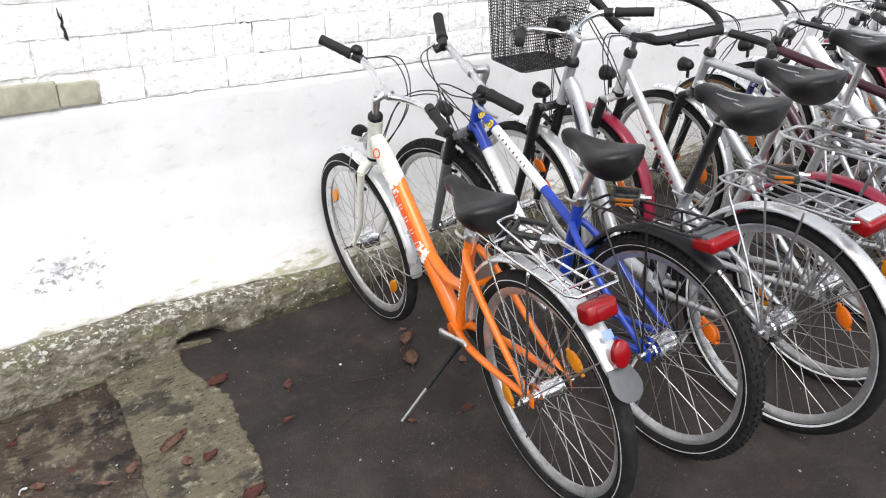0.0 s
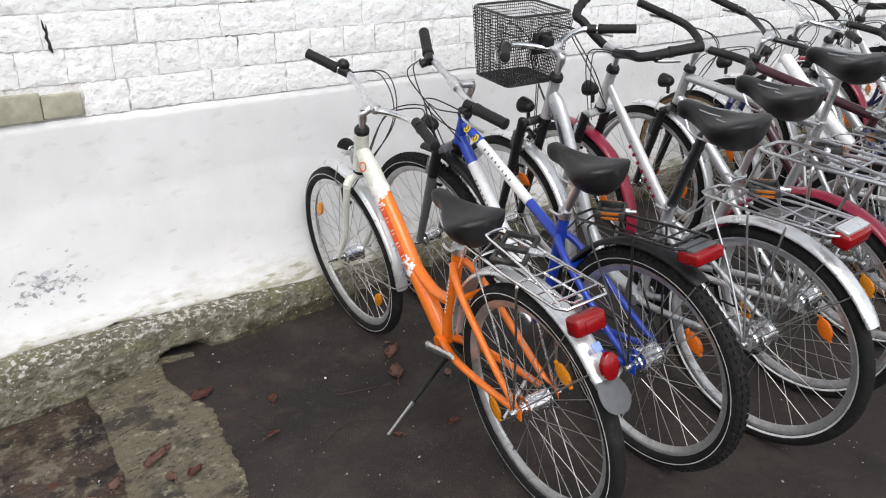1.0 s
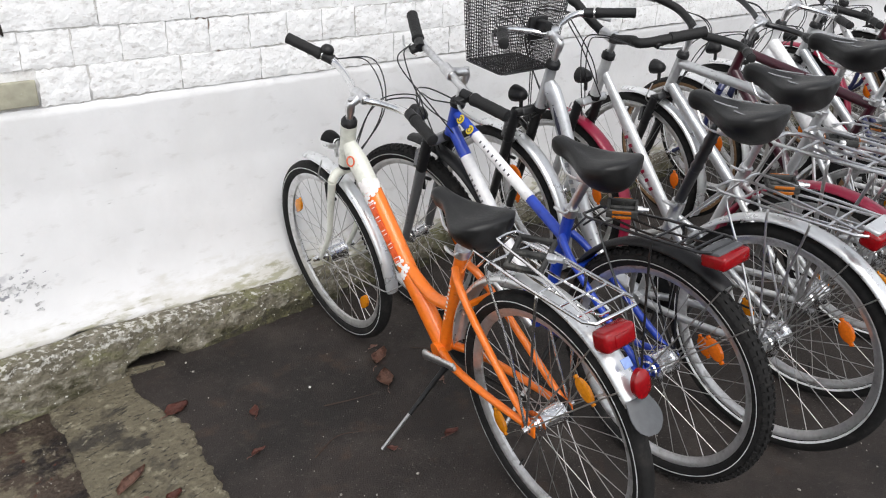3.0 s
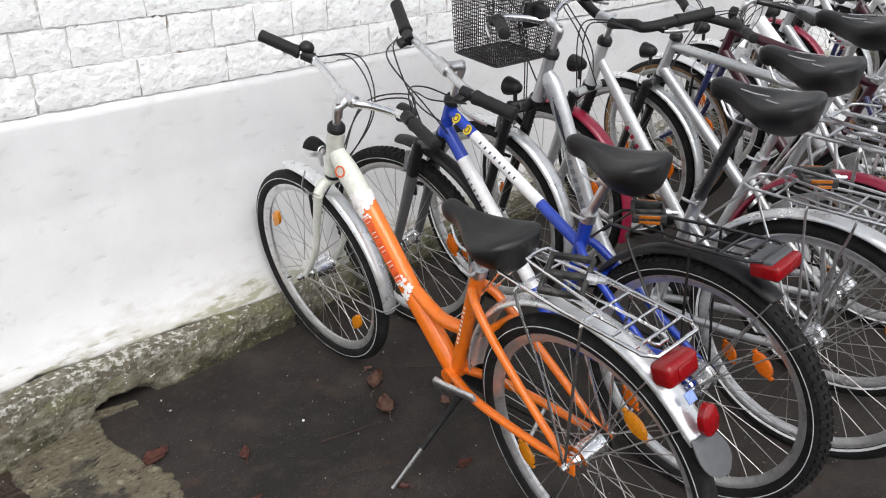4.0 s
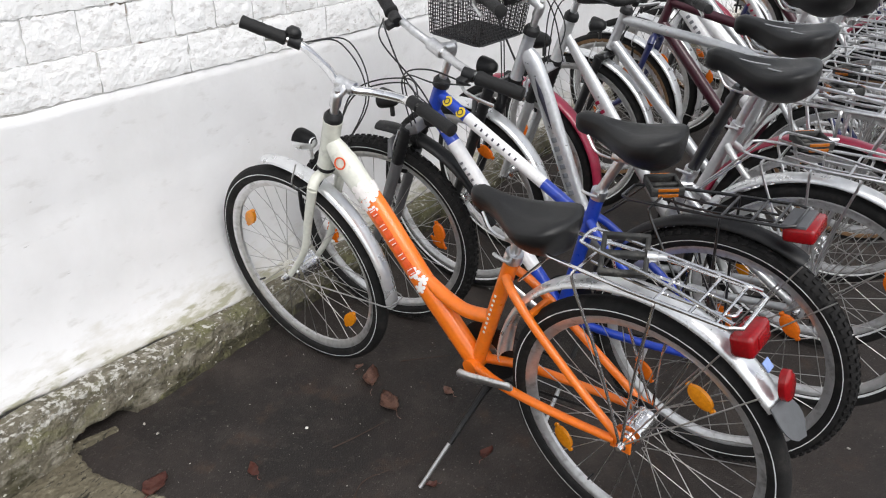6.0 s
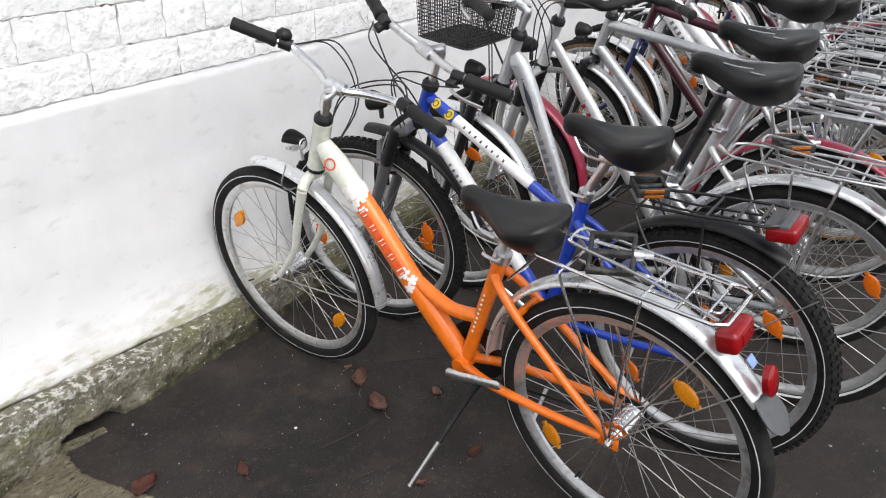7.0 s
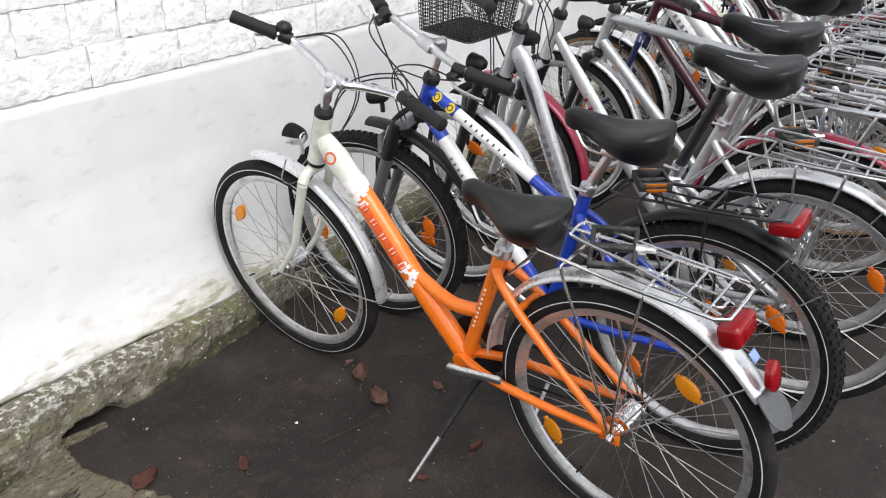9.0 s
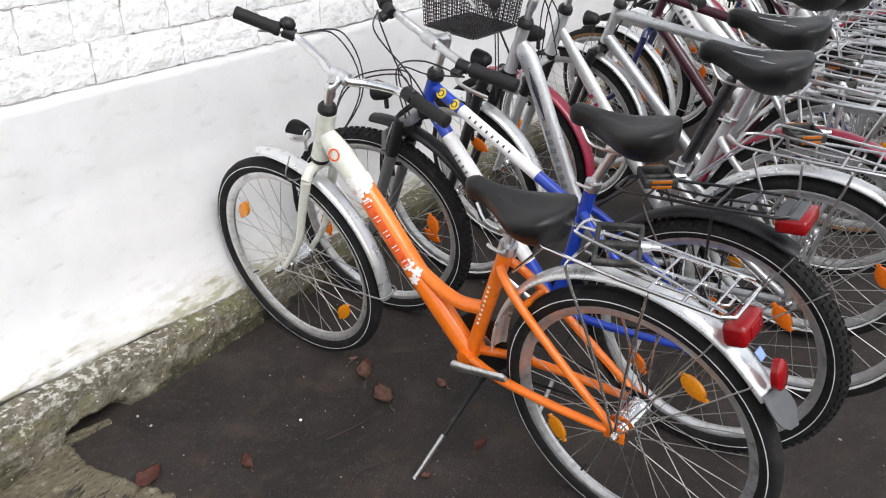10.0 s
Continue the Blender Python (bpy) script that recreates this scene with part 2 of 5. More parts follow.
def mudguard(parent, name, c, r, a0, a1, width, material, label):
    """A curved sheet over a wheel: an arched section swept round the axle."""
    bm = B()
    rows = []
    n = 36
    sec = [(-1, -0.30), (-0.86, -0.05), (-0.45, 0.12), (0, 0.17), (0.45, 0.12), (0.86, -0.05), (1, -0.30)]
    for k in range(n + 1):
        a = radians(a0 + (a1 - a0) * k / n)
        w = width / 2 * (0.86 if k in (0, n) else 1)
        outer = [(s * w, r + h * width / 2) for s, h in sec]
        inner = [(s * w * 0.97, r - 0.0018 + h * width / 2) for s, h in sec[::-1]]
        rows.append([bm.verts.new((c[0] + q * math.cos(a), y, c[1] + q * math.sin(a))) for y, q in outer + inner])
    m = len(rows[0])
    for k in range(n):
        for i in range(m):
            bm.faces.new((rows[k][i], rows[k][(i + 1) % m], rows[k + 1][(i + 1) % m], rows[k + 1][i]))
    bm.faces.new(rows[0])
    bm.faces.new(rows[-1][::-1])
    return part(name, bm, material, parent, label, sharp=60)


def saddle_mesh(long=0.265, wide=0.165, puff=1.0):
    """Nose to +X, centred; the seating surface lies near z = 0."""
    bm = B()
    rows = []
    n, k = 22, 20
    for i in range(n + 1):
        t = (1 - math.cos(math.pi * i / n)) / 2
        x = long * (0.5 - t)
        g = max(0.0, min(1.0, (t - 0.18) / 0.56))
        w = wide / 2 * (0.27 + 0.73 * g * g * (3 - 2 * g))
        top = 0.007 * math.cos(2 * math.pi * (t - 0.05)) + 0.012 * max(0, t - 0.62) / 0.38
        deep = (0.046 + 0.040 * g) * puff
        if t > 0.84:
            q = (t - 0.84) / 0.16
            w *= math.sqrt(max(0.06, 1 - q * q * 0.94))
            deep *= math.sqrt(max(0.15, 1 - q * q * 0.7))
            top -= 0.012 * q ** 3
        if t < 0.10:
            q = 1 - t / 0.10
            w *= math.sqrt(max(0.08, 1 - q * q * 0.92))
            deep *= math.sqrt(max(0.12, 1 - q * q * 0.8))
            top -= 0.012 * q * q
        row = []
        for j in range(k):
            a = 2 * math.pi * j / k
            y = w * math.copysign(abs(math.cos(a)) ** 0.75, math.cos(a))
            s = math.sin(a)
            z = top + (s * 0.014 * puff if s > 0 else s * deep)
            if s <= 0:
                y *= 1 - 0.42 * abs(s) ** 2.5
            z -= 0.006 * math.exp(-(y / 0.012) ** 2) * (1 if s > 0 and 0.3 < t < 0.95 else 0)
            row.append(bm.verts.new((x, y, z)))
        rows.append(row)
    for i in range(n):
        for j in range(k):
            bm.faces.new((rows[i][j], rows[i][(j + 1) % k], rows[i + 1][(j + 1) % k], rows[i + 1][j]))
    bm.faces.new(rows[0])
    bm.faces.new(rows[-1][::-1])
    return finish(bm, "saddle", leather, 70)


def saddle(parent, x, z, tilt=0, long=0.265, wide=0.165, lines=False):
    m = pose(x, 0, z, 0, tilt, 0)
    ob = part("saddle", cached(("saddle", long, wide), lambda: saddle_mesh(long, wide)), leather, parent, "black vinyl saddle", m)
    bm = B()
    for sg in (-1, 1):
        tube(bm, spline([(long * 0.36, sg * 0.012, -0.035), (long * 0.2, sg * 0.022, -0.072), (-long * 0.2, sg * 0.022, -0.066), (-long * 0.36, sg * 0.045, -0.045)], 4), 0.0035, 6)
    box(bm, (0, 0, -0.068), (0.05, 0.052, 0.020), 0.004)
    part("saddle_rail", bm, alloy, ob, "steel saddle rails and clamp")
    if lines:
        for sg in (-1, 1):
            for x0, x1, y0, y1 in ((0.05, -0.03, 0.022, 0.034), (-0.03, -0.10, 0.050, 0.058)):
                part("seam", tube(B(), spline([(x0, sg * y0, 0.0105), ((x0 + x1) / 2, sg * (y0 + y1) / 2 * 1.08, 0.0115), (x1, sg * y1, 0.0145)], 4), 0.0018, 5), line_mat, ob, "pale stitched seam")
    return ob


def handlebar(parent, m, half, rise, sweep, fwd, material, grip_len=0.12, grip_mat=grip_rubber, grip_r=0.016, levers=True, bell=0, cover=False):
    """Bar in its own space: X ahead, Y left, origin at the clamp."""
    side = [(0.0, 0.03, 0), (fwd * 0.6, 0.07, rise * 0.35), (fwd, half * 0.48, rise * 0.85), (fwd * 0.4, half * 0.66, rise), (-sweep, half, rise)]
    pts = [(x, -y, z) for x, y, z in side[::-1]] + [(0, 0, 0)] + side
    curve = spline(pts, 6)
    bar = part("handlebar", tube(B(), curve, 0.0115, 10), material, parent, m=m)
    for sg in (-1, 1):
        end = Vector((-sweep, sg * half, rise))
        prev = Vector((fwd * 0.4, sg * half * 0.66, rise))
        d = (end - prev).normalized()
        g0 = end - d * grip_len
        bm = tube(B(), [g0, g0 + d * 0.004, g0 + d * 0.01] + [g0 + d * (0.01 + (grip_len - 0.014) * k / 9) for k in range(1, 10)] + [end + d * 0.003, end + d * 0.005],
                  [grip_r * 0.9, grip_r * 1.15, grip_r * 1.15] + [grip_r * (1.0 + 0.05 * (k % 2)) for k in range(1, 10)] + [grip_r * 1.05, grip_r * 0.8], 12)
        part("grip", bm, grip_mat, bar, "black rubber grip")
        if cover:
            k = len(curve)
            seg = curve[2:k // 2 - 4] if sg < 0 else curve[k // 2 + 5:-2]
            part("foam_cover", tube(B(), seg, 0.0165, 10), grip_mat, bar, "black foam bar cover")
        if levers:
            q = g0 - d * 0.022
            bm = tube(B(), [q - d * 0.016, q + d * 0.016], 0.0165, 10)
            box(bm, q + Vector((0.018, 0, -0.006)), (0.035, 0.024, 0.020), 0.004)
            lv = part("lever_clamp", bm, plastic, bar, "black brake lever clamp")
            tip = q + d * (grip_len * 0.85) + Vector((0.045, 0, -0.03))
            part("brake_lever", tube(B(), spline([q + Vector((0.03, 0, -0.008)), q + d * 0.03 + Vector((0.048, 0, -0.014)), q + d * 0.07 + Vector((0.05, 0, -0.022)), tip], 4), 0.0062, 8, 0.7), alloy, lv, "silver brake lever")
    if bell:
        end = Vector((-sweep, bell * half, rise))
        d = (end - Vector((fwd * 0.4, bell * half * 0.66, rise))).normalized()
        q = end - d * (grip_len + 0.012) + Vector((0, 0, 0.022))
        part("bell", lathe(B(), [(0.001, 0.016), (0.012, 0.014), (0.020, 0.005), (0.021, -0.004), (0.018, -0.008), (0.008, -0.016), (0.002, -0.02)], 18, "Z", q), plastic, bar, "black handlebar bell")
    return bar


def headlight(parent, at, cap=clear_lens, body=plastic, size=1.0):
    m = pose(*at) @ Matrix.Diagonal((size, size, size, 1))
    bm = lathe(B(), [(0.004, -0.045), (0.016, -0.042), (0.026, -0.026), (0.031, -0.004), (0.034, 0.010), (0.034, 0.018), (0.031, 0.020)], 22, "X")
    box(bm, (-0.02, 0, -0.035), (0.014, 0.012, 0.05), 0.003)
    ob = part("headlight", bm, body, parent, "black plastic headlight", m)
    if body is not plastic:
        bm = B()
        rows = []
        for r, h in ((0.012, -0.046), (0.028, -0.027), (0.034, -0.004), (0.0365, 0.010), (0.0365, 0.019)):
            rows.append([bm.verts.new((h, r * math.cos(a), r * math.sin(a))) for a in [math.pi * (0.08 + 0.84 * k / 10) for k in range(11)]])
        for A, C in zip(rows, rows[1:]):
            for k in range(10):
                bm.faces.new((A[k], A[k + 1], C[k + 1], C[k]))
        bmesh.ops.solidify(bm, geom=bm.faces[:], thickness=0.0015)
        part("headlight_hood", bm, plastic, ob, "black upper hood of the headlight")
    part("headlight_lens", lathe(B(), [(0.0305, 0.017), (0.031, 0.022), (0.022, 0.028), (0.001, 0.031)], 22, "X"), cap, ob, "clear headlight lens")
    return ob


def bar_letters(parent, pts, count, w, h, material, normal, name="lettering_bar"):
    """Plain upright bars in place of a maker's lettering, along a line on a tube."""
    a, b = Vector(pts[0]), Vector(pts[1])
    d = (b - a).normalized()
    nrm = Vector(normal).normalized()
    up = nrm.cross(d)
    for k in range(count):
        c = a + (b - a) * ((k + 0.5) / count)
        q = Matrix((d, up, nrm)).transposed().to_4x4()
        bm = box(B(), (0, 0, 0), (w, h, 0.0012), 0.0003, None)
        part(name, bm, material, parent, m=Matrix.Translation(c) @ q)


def bicycle(c):
    """Builds one parked bicycle from a table of its measures; X ahead, Y left, origin at the rear wheel's contact."""
    R, wb = c["R"], c["wb"]
    tread = c.get("tread", 0.022)
    bike = thing("bicycle", pose(c["at"][0], c["at"][1], c.get("z", 0.0), -c["lean"], 0, 90 - c["head"]), c["label"], "bicycle", "bicycles parked along the wall")
    bb, seat, ht = c["bb"], c["seat"], c["headtop"]
    ax = Vector((math.cos(radians(c.get("ha", 70))), 0, -math.sin(radians(c.get("ha", 70)))))
    H = Vector((ht[0], 0, ht[1]))
    Hb = H + ax * c.get("hlen", 0.13)
    BB, ST = Vector((bb[0], 0, bb[1])), Vector((seat[0], 0, seat[1]))
    RA, FA = Vector((0, 0, R)), Vector((wb, 0, R))
    fm = c["paint"]
    tr = c.get("tube", 0.020)

    # frame
    bm = B()
    tube(bm, [H, H + ax * 0.01, Hb - ax * 0.01, Hb], [0.022, 0.0195, 0.0195, 0.022], 14)
    d0 = H + ax * c.get("dtop", c.get("hlen", 0.13) - 0.03)
    down_end = BB + Vector((0.005, 0, 0.0))
    lower = None
    if c["style"] == "wave":
        p = [d0, d0.lerp(down_end, 0.3) + Vector((-0.012, 0, -0.004)), d0.lerp(down_end, 0.62) + Vector((-0.01, 0, -0.012)), down_end]
        sp = spline(p, 6)
        tube(bm, sp, [(0.034 - 0.003 * i / (len(sp) - 1)) * (0.66 + 0.34 * min(1, i / 2)) for i in range(len(sp))], 16, 0.86)
        mid = d0.lerp(down_end, 0.60)
        st = BB.lerp(ST, 0.44)
        tube(bm, spline([mid + Vector((0.03, 0, 0.03)), mid + Vector((-0.045, 0, -0.018)), mid.lerp(st, 0.6) + Vector((0, 0, -0.030)), st], 6), 0.0185, 12)
    elif c["style"] == "single":
        p = [d0 + Vector((0, 0, 0.02)), d0.lerp(down_end, 0.5) + Vector((-0.012, 0, -0.010)), d0.lerp(down_end, 0.86) + Vector((-0.004, 0, -0.004)), down_end]
        p = [d0 + Vector((0, 0, 0.02)), *[Vector((x, 0, z)) for x, z in c["bend"]], down_end] if c.get("bend") else p
        sp = spline(p, 6)
        tube(bm, sp, [c["tube"] * (0.60 + 0.40 * min(1, i / 3)) * (1 - 0.08 * i / len(sp)) for i in range(len(sp))], 16, 0.8)
    elif c["style"] == "low":
        tube(bm, [d0, down_end], tr * 1.15, 12)
        st = BB.lerp(ST, 0.32)
        e0 = Hb - ax * 0.075
        tube(bm, spline([e0, e0.lerp(st, 0.45) + Vector((-0.02, 0, -0.035)), st], 8), tr * 0.9, 12)
    else:
        tube(bm, [d0, down_end], tr * 1.1, 12)
        tube(bm, [H + ax * 0.03, BB.lerp(ST, c.get("toptube", 0.92))], tr * 0.9, 12)
    tube(bm, [BB, ST], c.get("seat_r", 0.0185), 12)
    lathe(bm, [(0.012, -0.036), (0.021, -0.036), (0.021, 0.036), (0.012, 0.036)], 18, "Y", BB)
    part("frame", bm, fm, bike)
    frame_ob = bike.children[-1]
    bm = B()
    for sg in (-1, 1):
        tube(bm, spline([BB + Vector((-0.01, sg * 0.02, 0)), BB.lerp(RA, 0.25) + Vector((0, sg * 0.046, 0)), BB.lerp(RA, 0.6) + Vector((0, sg * 0.058, 0)), RA + Vector((0.02, sg * 0.060, 0))], 4), [0.0135, 0.010], 10)
        box(bm, RA + Vector((0.004, sg * 0.061, 0)), (0.05, 0.006, 0.04), 0.002)
    part("chain_stay", bm, c.get("stay", fm), bike)
    bm = B()
    top = BB.lerp(ST, c.get("staytop", 0.90))
    for sg in (-1, 1):
        tube(bm, spline([top + Vector((-0.005, sg * 0.018, 0)), top.lerp(RA, 0.10) + Vector((-0.004, sg * 0.034, 0)), top.lerp(RA, 0.32) + Vector((0, sg * 0.046, 0)), top.lerp(RA, 0.7) + Vector((0, sg * 0.056, 0)), RA + Vector((0.008, sg * 0.060, 0.012))], 4), [0.0115, 0.0095], 10)
    q = top.lerp(RA, 0.24)
    tube(bm, [q + Vector((0, -0.042, 0)), q + Vector((0, 0.042, 0))], 0.009, 8)
    part("seat_stay", bm, c.get("stay", fm), bike)

    # headset, fork
    bm = B()
    tube(bm, [H - ax * 0.022, H - ax * 0.014, H - ax * 0.012, H + ax * 0.004], [0.018, 0.024, 0.025, 0.025], 16)
    part("headset", bm, plastic, bike, "black headset ring")
    part("headset", tube(B(), [Hb - ax * 0.004, Hb + ax * 0.012], 0.024, 16), plastic, bike, "black headset ring")
    Hc = Hb + ax * 0.025
    if c.get("suspension"):
        low = Hc + ax * 0.13
        off = (FA - Hc) - ax * (FA - Hc).dot(ax)
        bm = B()
        box(bm, Hc + off * 0.6, (0.05, 0.135, 0.030), 0.008, Matrix.Rotation(radians(20), 4, "Y"))
        for sg in (-1, 1):
            tube(bm, [low + off + Vector((0, sg * 0.058, 0)), FA + Vector((0, sg * 0.058, 0))], [0.019, 0.015], 12)
        tube(bm, [low + off + Vector((0.02, -0.06, 0.01)), low + off + Vector((0.035, -0.03, 0.05)), low + off + Vector((0.035, 0.03, 0.05)), low + off + Vector((0.02, 0.06, 0.01))], 0.011, 8)
        fork = part("fork", bm, c.get("fork", black_paint), bike, "black suspension fork")
        for sg in (-1, 1):
            a, b = Hc + off + Vector((0, sg * 0.058, 0)), low + off + Vector((0, sg * 0.058, 0))
            n = 14
            part("fork_boot", tube(B(), [a.lerp(b, k / n) for k in range(n + 1)], [0.017 + 0.003 * (k % 2) for k in range(n + 1)], 12), plastic, fork, "ribbed black rubber fork boot")
    else:
        bm = B()
        tube(bm, [Hb, Hc], 0.02, 12)
        crown = Hc + ax * 0.01
        tube(bm, spline([crown + Vector((0, -0.055, -0.02)), crown + Vector((0, -0.03, 0.004)), crown + Vector((0, 0.03, 0.004)), crown + Vector((0, 0.055, -0.02))], 4), 0.0155, 10)
        for sg in (-1, 1):
            k = crown + Vector((0, sg * 0.055, -0.02))
            straight = k + ax * ((FA - k).length * 0.62)
            tube(bm, spline([k, k.lerp(straight, 0.5), straight, FA + Vector((-0.004, sg * 0.056, 0.0))], 5), [0.0155, 0.009], 10, 0.8)
        part("fork", bm, c.get("fork", fm), bike)

    # rim brakes
    if not c.get("suspension") or c.get("vbrake", True):
        rb0 = FA + (Hc - FA).normalized() * (R - 0.045)
        for sg in (-1, 1):
            piv = rb0 + Vector((0.030, sg * 0.036, -0.012))
            bm = tube(B(), [piv + Vector((0, 0, -0.035)), piv, piv + Vector((-0.008, sg * 0.004, 0.060))], [0.006, 0.007, 0.005], 8)
            box(bm, piv + Vector((-0.002, -sg * 0.013, 0.002)), (0.045, 0.010, 0.010), 0.002)
            part("brake_arm", bm, plastic, bike, "black rim brake arm")
        e = rb0 + Vector((0.022, 0, 0.050))
        part("brake_wire", tube(B(), spline([e + Vector((0, -0.038, 0)), e + Vector((0, 0.03, 0.002)), e + Vector((0.0, 0.06, 0.03)), e + Vector((-0.02, 0.05, 0.09))], 4), 0.0024, 6), alloy, bike)

    # wheels
    opt = dict(band=c.get("band", (2.0, 2.3)), tread=tread, knobs=c.get("knobs", False), stripe=c.get("stripe", True))
    wheel(bike, "front_wheel", R, FA, drum=c.get("fdrum", 0.020), spin=c.get("fspin", 0.6), lens=c.get("flens", orange_lens), **opt)
    wheel(bike, "rear_wheel", R, RA, side=c.get("rside"), drum=c.get("rdrum", 0.026), spin=c.get("rspin", 0.3), lens=c.get("rlens", amber_lens), **opt)
    if c.get("tan"):
        for w in (FA, RA):
            cc = R - tread
            pr = [(cc + (tread + 0.001) * math.cos(a), (tread * 0.96 + 0.001) * math.sin(a)) for a in (1.5, 1.75, 2.0, 2.25)]
            bm = B()
            for sg in (-1, 1):
                lathe(bm, [*[(r, sg * h) for r, h in pr], *[(r, sg * h * 0.98) for r, h in pr[::-1]]], 64, "Y", w, closed=True)
            part("sidewall", bm, tan_rubber, bike, "tan tyre sidewall")
    for p in (RA, FA):
        for sg in (-1, 1):
            bm = lathe(B(), [(0.002, sg * 0.086), (0.009, sg * 0.083), (0.009, sg * 0.070), (0.012, sg * 0.068), (0.012, sg * 0.065)], 10, "Y", p)
            part("axle_nut" if p is RA else "front_axle_nut", bm, chrome, bike, "chromed axle nut")

    # mudguards with wire stays
    if c.get("rguard"):
        off = c.get("rg_off", (0, 0))
        g = mudguard(bike, "rear_mudguard", (off[0], R + off[1]), R + 0.024, *c.get("rg_arc", (12, 140)), c.get("gw", 0.056), c["rguard"], c.get("rg_label", "silver rear mudguard"))
        a = radians(c.get("rg_arc", (12, 140))[1])
        if c.get("flap"):
            bm = B()
            pts = []
            for k in range(7):
                t = a + radians(-2 + 2.0 * k)
                w = [0.030, 0.034, 0.038, 0.040, 0.039, 0.033, 0.018][k]
                pts.append([bm.verts.new((off[0] + (R + 0.031 + 0.003 * k + q) * math.cos(t), y, off[1] + R + (R + 0.031 + 0.003 * k + q) * math.sin(t))) for y, q in ((-w, -0.004), (0, 0.004), (w, -0.004), (w, -0.007), (0, 0.001), (-w, -0.007))])
            for k in range(6):
                for i in range(6):
                    bm.faces.new((pts[k][i], pts[k][(i + 1) % 6], pts[k + 1][(i + 1) % 6], pts[k + 1][i]))
            bm.faces.new(pts[0])
            bm.faces.new(pts[-1])
            part("mud_flap", bm, grey_plastic, g, "grey rubber mud flap")
        bm = B()
        for t in c.get("rstays", (118, 135)):
            t = radians(t)
            for sg in (-1, 1):
                tube(bm, [(0, sg * 0.066, R), ((R + 0.02) * math.cos(t), sg * 0.030, R + (R + 0.02) * math.sin(t))], 0.002, 6)
        part("mudguard_stay", bm, steel, g)
    if c.get("fguard"):
        f0, f1 = c.get("fg_arc", (78, 196))
        fo = c.get("fg_off", (0, 0))
        g = mudguard(bike, "front_mudguard", (wb + fo[0], R + fo[1]), R + c.get("fg_gap", 0.022), f0, f1, c.get("fgw", c.get("gw", 0.056)), c["fguard"], c.get("fg_label", "silver front mudguard"))
        bm = B()
        if not c.get("suspension"):
            t = radians(f1 - 3)
            e = Vector((wb + (R + 0.026) * math.cos(t), 0, R + (R + 0.026) * math.sin(t)))
            for sg in (-1, 1):
                tube(bm, [(wb, sg * 0.064, R), e + Vector((0, sg * 0.034, 0)), e + Vector((-0.012, sg * 0.026, 0))], 0.0022, 6)
            tube(bm, [e + Vector((-0.012, -0.028, 0)), e + Vector((-0.014, 0, 0)), e + Vector((-0.012, 0.028, 0))], 0.0022, 6)
            part("mudguard_stay", bm, steel, g)
        else:
            tube(bm, [Hc, Hc + Vector((0.03, 0, -0.02))], 0.006, 6)
            part("mudguard_bracket", bm, plastic, g)

    # seat post, saddle
    sd = c["saddle"]
    S = Vector((sd[0], 0, sd[1]))
    bm = B()
    if c.get("sprung_post"):
        a, b = ST, S + Vector((0.042, 0, -0.065))
        tube(bm, [a, a.lerp(b, 0.45)], 0.0165, 12)
        q = a.lerp(b, 0.45)
        tube(bm, [q.lerp(b, k / 10) for k in range(11)], [0.019 if k % 2 else 0.0155 for k in range(11)], 12)
        tube(bm, [b + Vector((0.0, 0, 0.002)), b + Vector((-0.04, 0, 0.004))], 0.010, 8)
        part("seat_post", bm, black_paint, bike, "black sprung seat post with rubber boot")
    else:
        tube(bm, [ST, S + Vector((0, 0, -0.058))], 0.0135, 12)
        part("seat_post", bm, alloy, bike, "silver seat post")
    bm = B()
    dd = (ST - BB).normalized()
    tube(bm, [ST - dd * 0.018, ST + dd * 0.008], 0.0215, 14)
    tube(bm, spline([ST + Vector((-0.005, 0.020, 0)), ST + Vector((-0.010, 0.034, 0.002)), ST + Vector((0.018, 0.036, 0.006)), ST + Vector((0.034, 0.030, 0.006))], 3), 0.0045, 8)
    part("seat_clamp", bm, alloy, bike, "silver quick-release seat clamp")
    saddle(bike, sd[0], sd[1], c.get("tilt", 0), c.get("sl", 0.265), c.get("sw", 0.165), c.get("lines", False))

    # stem and bar, turned about the steering axis
    turn = Matrix.Translation(H) @ Matrix.Rotation(radians(c.get("turn", -90)), 4, -ax) @ Matrix.Translation(-H)
    up = -ax
    q = H + up * c.get("stem_h", 0.085)
    ext = c.get("stem_x", 0.05)
    fwd = Vector((up.z, 0, -up.x))
    cl = q + fwd * ext + up * c.get("stem_up", 0.012)
    bm = tube(B(), [H, q - up * 0.02], 0.0115, 12)
    tube(bm, spline([q - up * 0.03, q, q + (cl - q) * 0.5, cl], 4), [0.015, 0.014], 12)
    tube(bm, [cl + Vector((0, -0.024, 0)), cl + Vector((0, 0.024, 0))], 0.018, 12)
    tube(bm, [q + up * 0.006, q + up * 0.018], 0.009, 8)
    part("stem", bm, c.get("stem_mat", alloy), bike, "silver handlebar stem", turn)
    handlebar(bike, turn @ Matrix.Translation(cl) @ Matrix.Rotation(radians(c.get("bar_tilt", 0)), 4, "Y"), *c["bar"], c.get("bar_mat", chrome), grip_len=c.get("grip", 0.12), bell=c.get("bell", 0), cover=c.get("cover", False), grip_r=c.get("grip_r", 0.016), levers=c.get("levers", True))

